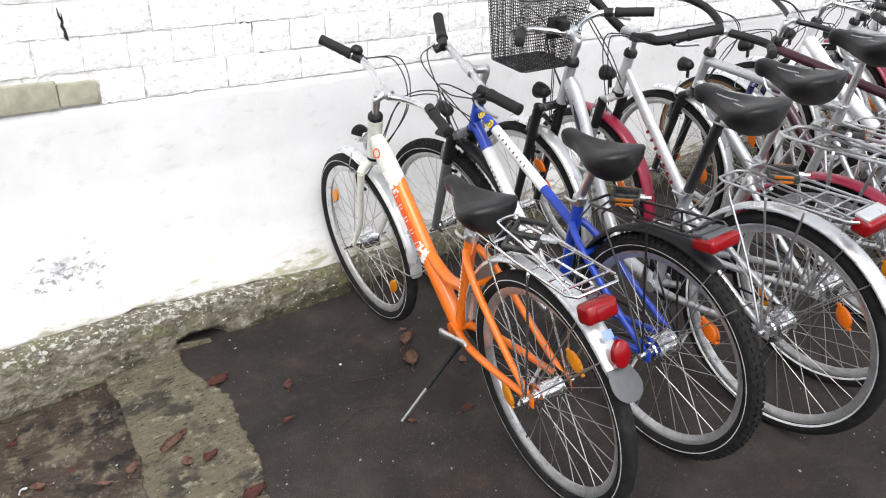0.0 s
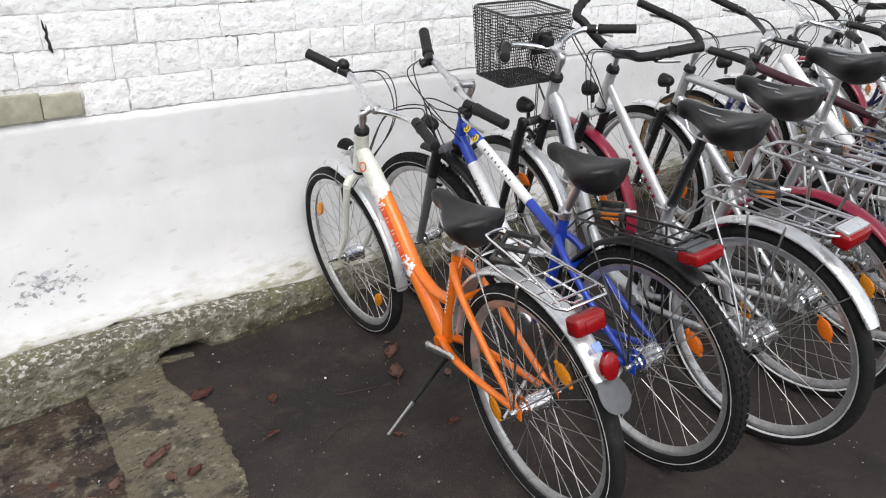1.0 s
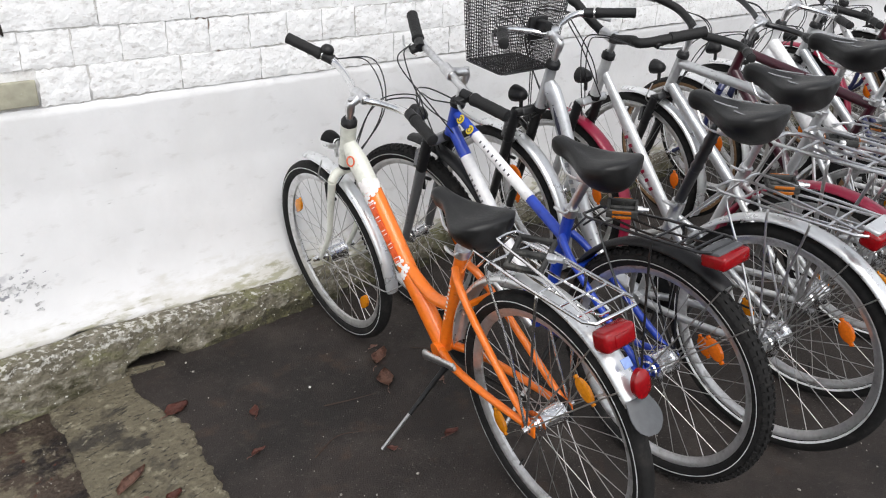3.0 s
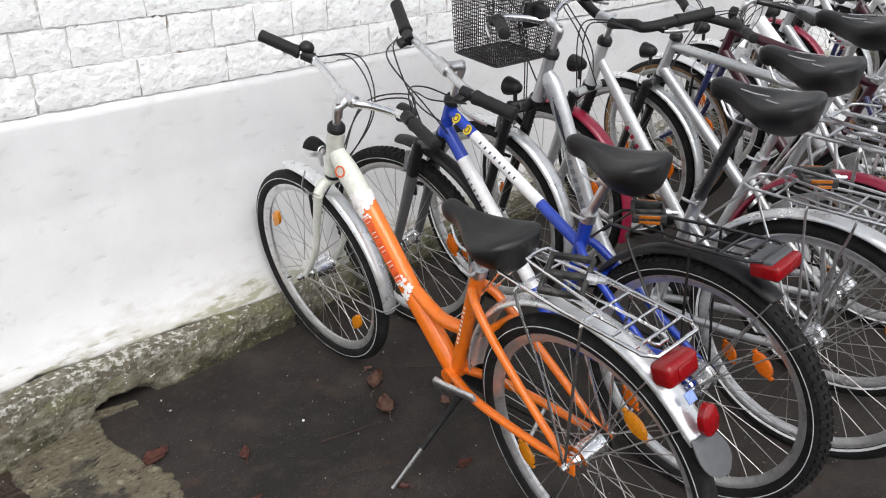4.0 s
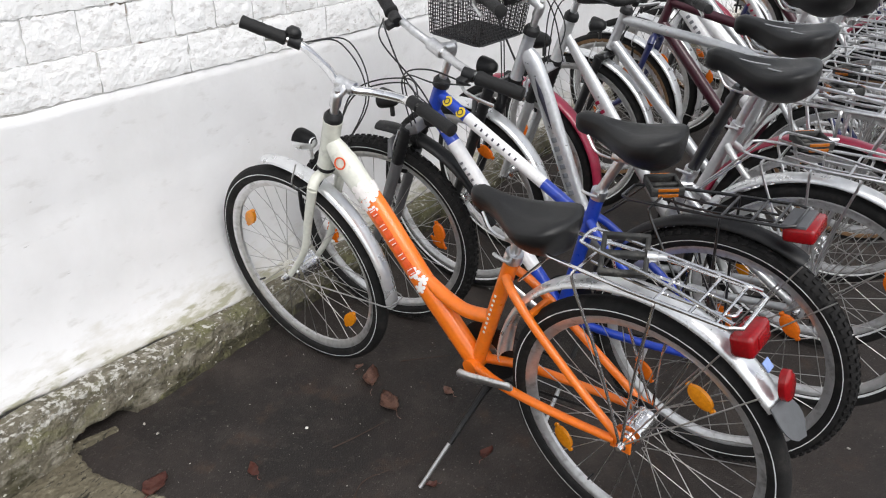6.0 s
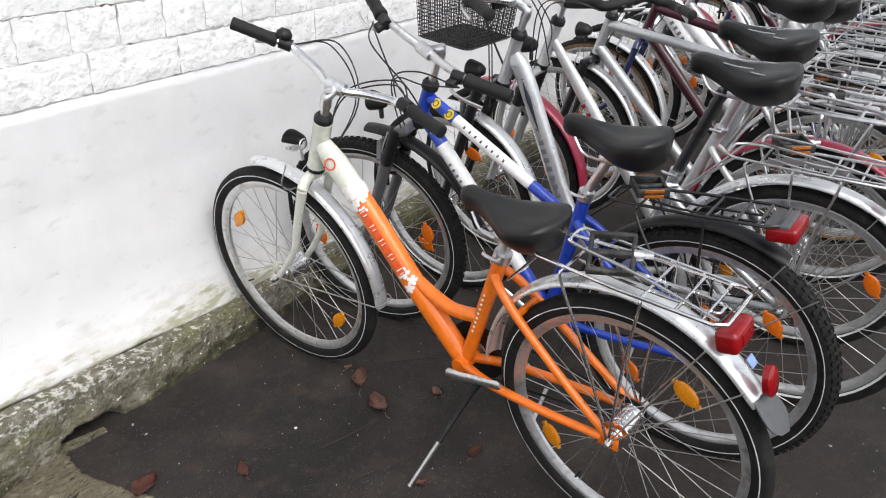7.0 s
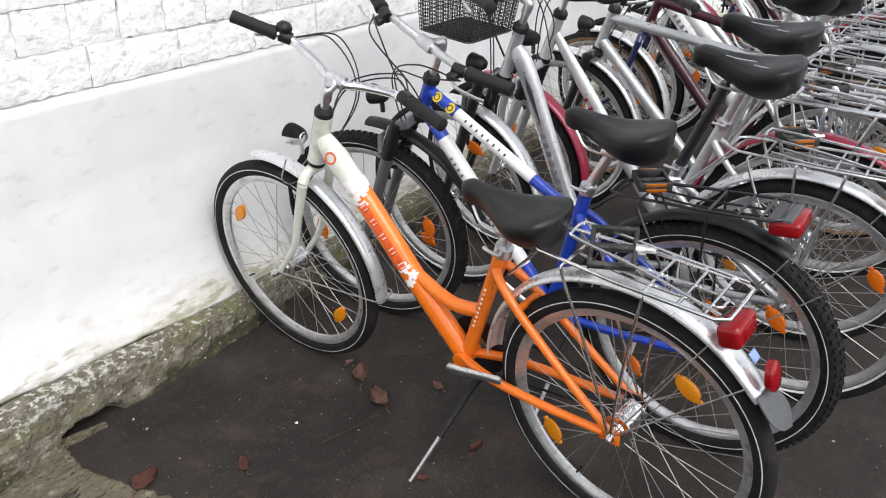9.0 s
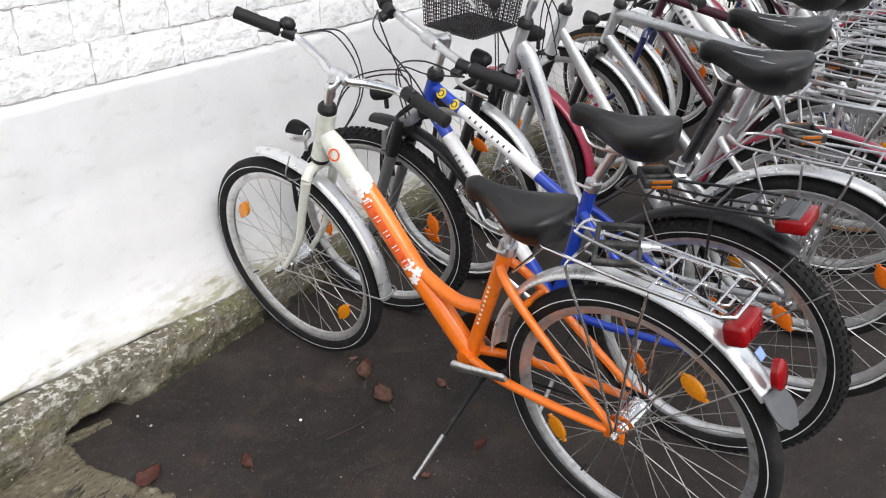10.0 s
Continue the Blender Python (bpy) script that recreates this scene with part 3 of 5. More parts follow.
    # cables
    if c.get("cables", True):
        half, rise, sweep, fw = c["bar"]
        bm = B()
        rnd = random.Random(int(c["at"][0] * 100))
        ml = turn @ Matrix.Translation(cl)
        for sg, tgt in ((1, Hb + Vector((0.02, 0.03, -0.05))), (-1, Hb + Vector((0.0, -0.02, 0.02))), (-1, Hb + Vector((-0.03, 0.0, 0.0))), (1, Hb + Vector((0.03, 0.03, -0.08)))):
            a = ml @ Vector((fw * 0.4 + 0.035, sg * half * 0.60, rise - 0.005))
            b = ml @ Vector((fw * 0.4 + 0.10 + rnd.uniform(-0.01, 0.03), sg * half * rnd.uniform(0.2, 0.4), rise + rnd.uniform(0.0, 0.05)))
            d = ml @ Vector((0.09 + rnd.uniform(0, 0.03), -sg * rnd.uniform(0.0, 0.05), rise - 0.08))
            tube(bm, spline([a, b, d, tgt], 8), 0.0022, 6)
        part("brake_cable", bm, cable_mat, bike, "black looping brake cables")

    # cranks, chainring, chain
    ca = radians(c.get("crank", 28))
    for sg in (1, -1):
        a = ca if sg > 0 else ca + math.pi
        e = BB + Vector((-0.168 * math.cos(a), sg * 0.078, 0.168 * math.sin(a)))
        b0 = BB + Vector((0, sg * 0.068, 0))
        bm = tube(B(), [b0 + (b0 - e) * 0.06, b0, b0.lerp(e, 0.2), b0.lerp(e, 0.9), e, e + (e - b0) * 0.05], [0.010, 0.0175, 0.0135, 0.011, 0.0125, 0.008], 10, 0.62, side=(0, 0, 1))
        crank_ob = part("crank", bm, alloy, bike, "grey alloy crank arm")
        if c.get("pedals", True):
            bm = B()
            p = e + Vector((0, sg * 0.055, 0))
            for k in (-1, 1):
                box(bm, p + Vector((k * 0.036, 0, 0)), (0.012, 0.085, 0.024), 0.003)
                box(bm, p + Vector((0, k * 0.038, 0)), (0.075, 0.010, 0.022), 0.003)
            tube(bm, [e, p + Vector((0, sg * 0.04, 0))], 0.010, 8)
            part("pedal", bm, plastic, crank_ob, "black plastic pedal")
            for k in (-1, 1):
                part("pedal_reflector", box(B(), p + Vector((k * 0.0435, 0, 0)), (0.004, 0.055, 0.014), 0.001), amber_lens, crank_ob, "amber pedal reflector")
    bm = lathe(B(), [(0.030, -0.050), (0.085, -0.050), (0.088, -0.0485), (0.085, -0.047), (0.030, -0.047)], 32, "Y", BB, closed=True)
    part("chainring", bm, c.get("ring", plastic), bike)
    bm = B()
    for z0, z1 in ((0.085, 0.034), (-0.085, -0.034)):
        tube(bm, [BB + Vector((0, -0.0485, z0)), RA + Vector((0, -0.0485, z1))], 0.0042, 6, 0.7)
    part("chain", bm, plastic, bike, "oily dark chain")
    part("chain_sprocket", lathe(B(), [(0.010, -0.051), (0.036, -0.051), (0.037, -0.0485), (0.036, -0.046), (0.010, -0.046)], 24, "Y", RA, closed=True), plastic, bike)

    # kickstand
    if c.get("stand", True):
        tl = radians(c["lean"])
        k0 = BB.lerp(RA, c.get("stand_s", 0.22)) + Vector((0, 0.045, -0.015))
        foot = Vector((k0.x + c.get("stand_dx", 0.02), 0.235 * math.cos(tl), 0.235 * math.tan(tl) + 0.004))
        bm = tube(B(), [k0, k0.lerp(foot, 0.08), k0.lerp(foot, 0.55), k0.lerp(foot, 0.56)], [0.012, 0.0085, 0.0068, 0.0085], 8)
        ks = part("kickstand", bm, plastic, bike, "black kickstand with bare metal lower leg")
        part("kickstand_leg", tube(B(), [k0.lerp(foot, 0.56), k0.lerp(foot, 0.98), foot], [0.0062, 0.0062, 0.007], 8), alloy, ks)

    # rack
    if c.get("rack"):
        rack(bike, c, R)

    # lights
    if c.get("lamp"):
        lx, lz = c["lamp"]
        hl = headlight(bike, (lx, c.get("lamp_y", 0), lz), body=c.get("lamp_body", plastic), size=c.get("lamp_size", 0.9))
        part("lamp_bracket", tube(B(), spline([(lx - 0.02, 0, lz - 0.06), (lx - 0.035, 0, lz - 0.10), Hc + Vector((0.02, 0, 0))], 4), 0.0035, 6), plastic, hl)
    # the fork and all that it carries turn together about the steering axis
    swing = Matrix.Translation(H) @ Matrix.Rotation(radians(c.get("steer", 0.0)), 4, -ax) @ Matrix.Translation(-H)
    for ob in bike.children:
        if ob.name.split(".")[0] in ("fork", "brake_arm", "brake_wire", "front_wheel", "front_axle_nut", "front_mudguard", "headlight"):
            ob.matrix_basis = swing @ ob.matrix_basis
    return bike, frame_ob


def rack(bike, c, R):
    x0, x1, z0, z1, w, m = c["rack"]
    top = lambda t: Vector((x0 + (x1 - x0) * t, 0, z0 + (z1 - z0) * t))
    wire = c.get("rack_r", 0.0042)
    bm = B()
    loop = [top(0) + Vector((0, w * 0.55, 0)), top(0.06) + Vector((0, w * 0.8, 0)), top(0.5) + Vector((0, w, 0)), top(0.95) + Vector((0, w, 0)), top(1) + Vector((0, w * 0.8, 0)),
            top(1) + Vector((0, -w * 0.8, 0)), top(0.95) + Vector((0, -w, 0)), top(0.5) + Vector((0, -w, 0)), top(0.06) + Vector((0, -w * 0.8, 0)), top(0) + Vector((0, -w * 0.55, 0))]
    tube(bm, loop, wire, 8, closed=True)
    ob = part("luggage_rack", bm, m, bike, c.get("rack_label", "silver wire luggage rack"))
    for t in (0.22, 0.62, 0.78, 0.90):
        part("rack_cross_bar", tube(B(), [top(t) + Vector((0, -w * 0.98, 0)), top(t) + Vector((0, w * 0.98, 0))], wire * 0.8, 6), m, ob)
    bm = tube(B(), spline([top(0.24) + Vector((0, -w * 0.3, 0)), top(0.5) + Vector((0, -w * 0.32, -0.012)), top(0.88) + Vector((0, -w * 0.3, -0.012)), top(0.93) + Vector((0, 0, -0.012)),
                           top(0.88) + Vector((0, w * 0.3, -0.012)), top(0.5) + Vector((0, w * 0.32, -0.012)), top(0.24) + Vector((0, w * 0.3, 0))], 4), wire * 0.8, 6)
    part("rack_inner_loop", bm, m, ob)
    for sg in (-1, 1):
        for t in c.get("rack_legs", (0.22, 0.62)):
            bm = tube(B(), spline([top(t) + Vector((0, sg * w * 0.97, 0)), top(t) + Vector((0, sg * (w + 0.004), -0.03)), Vector((0.01, sg * 0.070, R + 0.012)).lerp(top(t), 0.5) + Vector((0, sg * 0.03, 0)), Vector((0.0, sg * 0.071, R))], 4), wire * 0.85, 6)
            part("rack_leg", bm, m, ob)
    st = Vector((c["seat"][0], 0, c["seat"][1]))
    for sg in (-1, 1):
        bm = tube(B(), [top(0.06) + Vector((0, sg * w * 0.8, 0)), st + Vector((-0.03, sg * 0.024, -0.045))], wire * 0.8, 6)
        part("rack_brace", bm, m, ob)
    if c.get("clip"):
        bm = tube(B(), spline([top(0.97) + Vector((0, w * 0.9, 0.008)), top(0.6) + Vector((0, w * 0.62, 0.028)), top(0.24) + Vector((0, w * 0.48, 0.042)), top(0.19) + Vector((0, w * 0.3, 0.045)), top(0.19) + Vector((0, -w * 0.3, 0.045)), top(0.24) + Vector((0, -w * 0.48, 0.042)),
                               top(0.6) + Vector((0, -w * 0.62, 0.028)), top(0.97) + Vector((0, -w * 0.9, 0.008))], 4), wire * 0.9, 6)
        part("rack_bail", bm, m, ob)
    return ob


# ---- wall, plinth, ground ----
SLOPE = -0.028     # the courses fall slightly towards +x


def nz(x, y, z, s):
    return noise.noise(Vector((x * s, y * s, z * s)))


def ground_z(x, y):
    return 0.09 * max(-0.9, min(0.0, x + 0.2)) if x < -0.2 else 0.0


def surface(mname, color, stops, stop_scale, rough, bump, bump_scale, bump_dist=0.004, coords="Object", wet=None, spread=(0.82, 1.12)):
    """A mineral surface: a base colour crossed by several kinds of stain, each (colour, low, high, scale)."""
    m = bpy.data.materials.new(mname)
    m.use_nodes = True
    n, l = m.node_tree.nodes, m.node_tree.links
    b = n["Principled BSDF"]
    tc = n.new("ShaderNodeNewGeometry" if coords == "Position" else "ShaderNodeTexCoord")
    if wet is not None:
        b.inputs["Specular IOR Level"].default_value = wet
    base = n.new("ShaderNodeTexNoise")
    base.inputs["Scale"].default_value, base.inputs["Detail"].default_value = stop_scale, 8
    l.new(tc.outputs[coords], base.inputs["Vector"])
    ramp = n.new("ShaderNodeValToRGB")
    ramp.color_ramp.elements[0].position, ramp.color_ramp.elements[1].position = 0.3, 0.7
    ramp.color_ramp.elements[0].color = (*[c * spread[0] for c in color], 1)
    ramp.color_ramp.elements[1].color = (*[min(1, c * spread[1]) for c in color], 1)
    l.new(base.outputs["Fac"], ramp.inputs["Fac"])
    out = ramp.outputs[0]
    for k, (col, lo, hi, sc, stretch, *where) in enumerate(stops):
        mp = n.new("ShaderNodeMapping")
        mp.inputs["Location"].default_value = (k * 3.7, k * 1.3, k * 2.1)
        mp.inputs["Scale"].default_value = stretch
        l.new(tc.outputs[coords], mp.inputs["Vector"])
        t = n.new("ShaderNodeTexNoise")
        t.inputs["Scale"].default_value, t.inputs["Detail"].default_value, t.inputs["Roughness"].default_value = sc, 9, 0.62
        l.new(mp.outputs[0], t.inputs["Vector"])
        r = n.new("ShaderNodeMapRange")
        r.inputs[1].default_value, r.inputs[2].default_value = lo, hi
        value = t.outputs["Fac"]
        if where:
            # gathers the stain round a centre: (centre, half sizes, strength)
            centre, half, strength = where[0]
            near = n.new("ShaderNodeMapping")
            near.vector_type = "TEXTURE"
            near.inputs["Location"].default_value, near.inputs["Scale"].default_value = centre, half
            l.new(tc.outputs[coords], near.inputs["Vector"])
            far = n.new("ShaderNodeVectorMath")
            far.operation = "LENGTH"
            l.new(near.outputs[0], far.inputs[0])
            pull = n.new("ShaderNodeMapRange")
            pull.inputs[1].default_value, pull.inputs[2].default_value = 0.0, 2.0
            pull.inputs[3].default_value, pull.inputs[4].default_value = strength, -strength
            l.new(far.outputs["Value"], pull.inputs[0])
            add = n.new("ShaderNodeMath")
            l.new(value, add.inputs[0])
            l.new(pull.outputs[0], add.inputs[1])
            value = add.outputs[0]
        l.new(value, r.inputs[0])
        mix = n.new("ShaderNodeMix")
        mix.data_type = "RGBA"
        l.new(r.outputs[0], mix.inputs[0])
        l.new(out, mix.inputs[6])
        mix.inputs[7].default_value = (*col, 1)
        out = mix.outputs[2]
    l.new(out, b.inputs["Base Color"])
    rr = n.new("ShaderNodeMapRange")
    rr.inputs[3].default_value, rr.inputs[4].default_value = rough
    l.new(base.outputs["Fac"], rr.inputs[0])
    l.new(rr.outputs[0], b.inputs["Roughness"])
    g = n.new("ShaderNodeTexNoise")
    g.inputs["Scale"].default_value, g.inputs["Detail"].default_value = bump_scale, 8
    l.new(tc.outputs[coords], g.inputs["Vector"])
    bp = n.new("ShaderNodeBump")
    bp.inputs["Strength"].default_value, bp.inputs["Distance"].default_value = bump, bump_dist
    l.new(g.outputs["Fac"], bp.inputs["Height"])
    l.new(bp.outputs["Normal"], b.inputs["Normal"])
    return m


ONE = (1, 1, 1)
FOOT = ((2.5, 0, 0.13), (40, 40, 0.105), 0.26)      # a band of splashes along the plaster's foot
SCUFF = ((-0.53, 0, 0.365), (0.17, 1, 0.075), 0.17)
plaster = surface("whitewashed_plaster", (0.805, 0.803, 0.812), [((0.745, 0.742, 0.742), 0.46, 0.70, 2.6, (1, 1, 0.6)), ((0.69, 0.683, 0.68), 0.58, 0.70, 9, (1, 1, 2.2)), ((0.55, 0.545, 0.54), 0.70, 0.73, 26, (0.5, 1, 2.4)),
    ((0.66, 0.645, 0.61), 0.50, 0.72, 9, (1, 1, 2.6), FOOT), ((0.40, 0.385, 0.29), 0.68, 0.80, 16, (0.7, 1, 2.4), FOOT), ((0.60, 0.60, 0.62), 0.60, 0.70, 11, (1, 1, 1.6), SCUFF), ((0.33, 0.33, 0.36), 0.655, 0.70, 34, (1, 1, 1.3), SCUFF)], 6, (0.75, 0.95), 0.6, 38, spread=(0.955, 1.035))
brick_paint = surface("whitewashed_brick", (0.875, 0.875, 0.878), [((0.82, 0.818, 0.815), 0.47, 0.62, 11, (1, 1, 1.6)), ((0.68, 0.67, 0.665), 0.555, 0.60, 40, (0.8, 1, 1.6)), ((0.55, 0.525, 0.50), 0.66, 0.69, 26, (1, 1, 1.8)), ((0.30, 0.24, 0.20), 0.69, 0.71, 18, (1, 1, 1.8))], 9, (0.75, 0.95), 0.9, 34, 0.010, "Position", spread=(0.93, 1.05))
mortar = surface("whitewashed_mortar", (0.80, 0.795, 0.79), [((0.60, 0.58, 0.56), 0.48, 0.58, 9, (1, 1, 0.4)), ((0.24, 0.19, 0.16), 0.60, 0.64, 9, (1, 1, 0.5))], 12, (0.85, 1), 0.9, 60, 0.008, "Position")
CAP = ((2.5, 0, 0.15), (40, 40, 0.045), 0.10)       # whitewash holds on along the upper edge
# darker olive blotches gather low on the plinth, x = -0.3 to 5.5
LOW_DARK = ((2.6, 0, 0.0), (2.9, 40, 0.05), 0.14)
plinth_mat = surface("mossy_plinth_render", (0.132, 0.117, 0.085), [((0.27, 0.252, 0.205), 0.49, 0.66, 26, (0.8, 1, 1.3)), ((0.15, 0.145, 0.075), 0.50, 0.64, 6, (1, 1, 1.8)), ((0.055, 0.050, 0.026), 0.50, 0.62, 9, (1, 1, 1.8), LOW_DARK),
    ((0.52, 0.51, 0.47), 0.585, 0.67, 48, (1, 1, 1.3), CAP), ((0.56, 0.55, 0.50), 0.635, 0.66, 62, (1, 1, 1.2)), ((0.05, 0.043, 0.03), 0.64, 0.69, 34, (1, 1, 1.5))], 40, (0.8, 1), 1.0, 60, 0.018)
moss_mat = surface("dark_wet_moss", (0.050, 0.045, 0.024), [((0.12, 0.115, 0.055), 0.53, 0.62, 26, ONE), ((0.020, 0.017, 0.013), 0.50, 0.62, 12, ONE), ((0.40, 0.39, 0.34), 0.63, 0.66, 60, ONE)], 40, (0.7, 1), 1.0, 90, 0.014)
asphalt = surface("damp_asphalt", (0.029, 0.0232, 0.0208), [((0.052, 0.043, 0.038), 0.48, 0.66, 5, ONE), ((0.016, 0.0135, 0.0125), 0.48, 0.62, 2.2, ONE), ((0.045, 0.030, 0.023), 0.58, 0.68, 9, ONE), ((0.046, 0.039, 0.035), 0.56, 0.74, 30, ONE), ((0.115, 0.104, 0.094), 0.61, 0.67, 130, ONE), ((0.20, 0.19, 0.175), 0.725, 0.74, 90, ONE)], 140, (0.50, 0.9), 1.0, 200, 0.006, "Object", 0.32)
concrete = surface("old_concrete_strip", (0.132, 0.115, 0.079), [((0.046, 0.040, 0.032), 0.53, 0.62, 7, ONE), ((0.25, 0.228, 0.165), 0.56, 0.66, 22, ONE), ((0.030, 0.027, 0.022), 0.58, 0.63, 34, (1, 2.5, 1)), ((0.30, 0.28, 0.22), 0.66, 0.69, 60, ONE)], 40, (0.7, 0.95), 1.0, 60, 0.014, "Object", 0.3)
mud = surface("muddy_concrete", (0.058, 0.042, 0.032), [((0.135, 0.115, 0.080), 0.53, 0.60, 12, ONE), ((0.018, 0.014, 0.013), 0.49, 0.57, 7, ONE), ((0.20, 0.18, 0.14), 0.61, 0.66, 34, (2, 1, 1)), ((0.075, 0.026, 0.016), 0.62, 0.66, 22, ONE)], 30, (0.45, 0.9), 1.0, 60, 0.014, "Object", 0.3)
bare_stone = surface("bare_greenish_stone", (0.40, 0.385, 0.30), [((0.30, 0.29, 0.22), 0.5, 0.7, 14, ONE), ((0.78, 0.77, 0.72), 0.68, 0.70, 40, ONE)], 25, (0.8, 1), 0.5, 90)
dark_gap = surface("dark_crack", (0.022, 0.018, 0.016), [((0.045, 0.037, 0.03), 0.5, 0.65, 30, ONE)], 40, (0.9, 1), 0.5, 100)
stain_mat = surface("grey_scuff", (0.64, 0.64, 0.645), [((0.36, 0.36, 0.365), 0.47, 0.58, 70, ONE)], 30, (0.8, 0.95), 0.5, 90)


def grid_mesh(name, xs, zs, fn, material):
    """A sheet over two axes, each vertex placed by fn(u, v)."""
    vs = [fn(x, z) for z in zs for x in xs]
    w = len(xs)
    fs = [(j * w + i, j * w + i + 1, (j + 1) * w + i + 1, (j + 1) * w + i) for j in range(len(zs) - 1) for i in range(w - 1)]
    me = bpy.data.meshes.new(name)
    me.from_pydata(vs, [], fs)
    me.materials.append(material)
    for p in me.polygons:
        p.use_smooth = True
    return me


def frange(a, b, s):
    return list(np.arange(a, b + s * 0.5, s))


X0, X1, TOP = -3.0, 8.0, 3.2
# core of the wall, behind its coats
bm = B()
box(bm, ((X0 + X1) / 2, 0.20, TOP / 2 - 0.1), (X1 - X0, 0.30, TOP + 0.2))
wall = new("wall_north", finish(bm, "wall_north", mortar))
tagged(wall, "old brick wall, whitewashed, plastered below and bare courses above", "wall", kind="structure")


def plaster_y(x, z):
    zz = z / 0.9
    y = 0.026 * max(0.0, min(1.0, (1.0 - zz) / 0.30)) + 0.003 - 0.098 * max(0.0, 1 - zz / 0.40) ** 1.8
    return y + 0.0017 * nz(x, 3, z, 2.3) + 0.0012 * nz(x, 7, z, 11)


def bed_pt(x, v):
    # mortar bed behind the bare courses, with a lip that returns over the plaster
    lo = 0.904 + SLOPE * x
    if v < 0:
        return (x, 0.06, lo)
    return (x, 0.0065 + 0.002 * nz(x, 2, v * 3, 8), lo + (TOP - lo) * v)


bed = new("mortar_bed", grid_mesh("mortar_bed", frange(X0, X1, 0.08), [-1] + frange(0, 1, 0.04), bed_pt, mortar))
bed.parent = wall
tagged(bed, "whitewashed mortar between the bricks")


def plaster_pt(x, v):
    lo = 0.154 - 0.048 * max(0, min(1, (x + 0.3) / 0.7)) + 0.010 * nz(x, 1, 0, 5) + 0.006 * nz(x, 2, 0, 19) + 0.004 * nz(x, 2, 4, 60)
    hi = 0.906 + SLOPE * x + 0.004 * nz(x, 9, 0, 9) + 0.003 * nz(x, 9, 2, 34)
    z = lo + (hi - lo) * v
    y = plaster_y(x, z)
    if v <= 0.0:
        y += 0.03
    if v >= 1.0:
        y += 0.012
    return (x, y, z)


vs = [0, 0.001, 0.012] + frange(0.03, 0.97, 0.03) + [0.998, 1.0]
pl = new("plaster_coat", grid_mesh("plaster_coat", frange(X0, X1, 0.02), vs, plaster_pt, plaster))
pl.parent = wall
tagged(pl, "smooth whitewashed plaster coat with hairline marks")


def notch(x, z):
    # a piece broken out of the plinth's foot
    n = max(0.0, 1 - ((x + 0.145) / (0.105 + 0.02 * nz(x, 1, 9, 30))) ** 2) ** 0.5
    return n * max(0.0, min(1.0, (0.048 * n + 0.008 * nz(x, 3, 9, 40) - z) / 0.012)) * 0.085


def plinth_pt(x, v):
    top = 0.172 - 0.055 * max(0, min(1, (x + 0.3) / 0.7)) + 0.010 * nz(x, 6, 0, 6)
    z = top * (1 - v) - 0.12 * v
    out = -0.085 - 0.030 * v ** 0.7 + 0.012 * nz(x, z, 2, 9) + 0.007 * nz(x, z, 8, 28)
    if v <= 0:
        out = -0.03
    return (x, out + notch(x, z), z)


pn = new("plinth", grid_mesh("plinth", frange(X0, -1.0, 0.05) + frange(-0.985, 1.6, 0.011) + frange(1.65, X1, 0.05), [0, 0.01, 0.06] + frange(0.10, 1.0, 0.03), plinth_pt, plinth_mat))


def moss_pt(x, v):
    # damp mossy skirt on the lowest part of the plinth, ragged above
    hi = -0.07 + 0.105 * max(0, min(1, (x + 0.12) / 0.22)) + 0.030 * nz(x, 1, 7, 4) + 0.020 * nz(x, 2, 7, 15) + 0.012 * nz(x, 3, 7, 45)
    z = -0.05 + (max(hi, -0.04) + 0.05) * v
    top = 0.172 - 0.055 * max(0, min(1, (x + 0.3) / 0.7)) + 0.010 * nz(x, 6, 0, 6)
    t = max(0.0, min(1.0, (top - z) / (top + 0.12)))
    out = -0.085 - 0.030 * t ** 0.7 + 0.012 * nz(x, z, 2, 9) + 0.007 * nz(x, z, 8, 28)
    return (x, out - (0.004 if v < 1 else -0.006) - 0.004 * nz(x, z, 4, 60), z)


ms = new("moss_skirt", grid_mesh("moss_skirt", frange(X0, X1, 0.012), [0, 0.2, 0.4, 0.6, 0.75, 0.9, 0.97, 1.0], moss_pt, moss_mat))
ms.parent = pn
tagged(ms, "dark damp moss along the plinth foot")
tagged(pn, "low mossy rendered plinth with flaking whitewash along the wall foot", "plinth", kind="structure")


def ground_pt(x, y):
    return (x, y, ground_z(x, y) + 0.0035 * nz(x, y, 0, 1.7) + 0.0012 * nz(x, y, 4, 9))


gx = [-400, -60, -12, -5] + frange(-3, 6, 0.06) + [8, 14, 60, 400]
gy = [-400, -60, -12, -5] + frange(-3.2, 0.0, 0.06) + [0.3]
gr = new("ground", grid_mesh("ground", gx, gy, ground_pt, asphalt))
tagged(gr, "dark damp asphalt yard ground", "ground", kind="structure")


def patch(name, y0, y1, left, right, lift, material, label, step=0.009):
    """A thin broken slab on the ground with ragged long edges."""
    rows = frange(y0, y1, step)

    def fn(u, y):
        a, b = left(y), right(y)
        x = a + (b - a) * max(0, min(1, u))
        h = lift + 0.003 * nz(x, y, 5, 14) + 0.0025 * nz(x, y, 6, 45) if 0 <= u <= 1 else -0.02
        return (x + (0.012 if u > 1 else -0.012 if u < 0 else 0), y, ground_z(x, y) + 0.0035 * nz(x, y, 0, 1.7) + h)
    ob = new(name, grid_mesh(name, [-0.01] + frange(0, 1, 0.05) + [1.01], rows, fn, material))
    return tagged(ob, label, "paving", kind="structure")


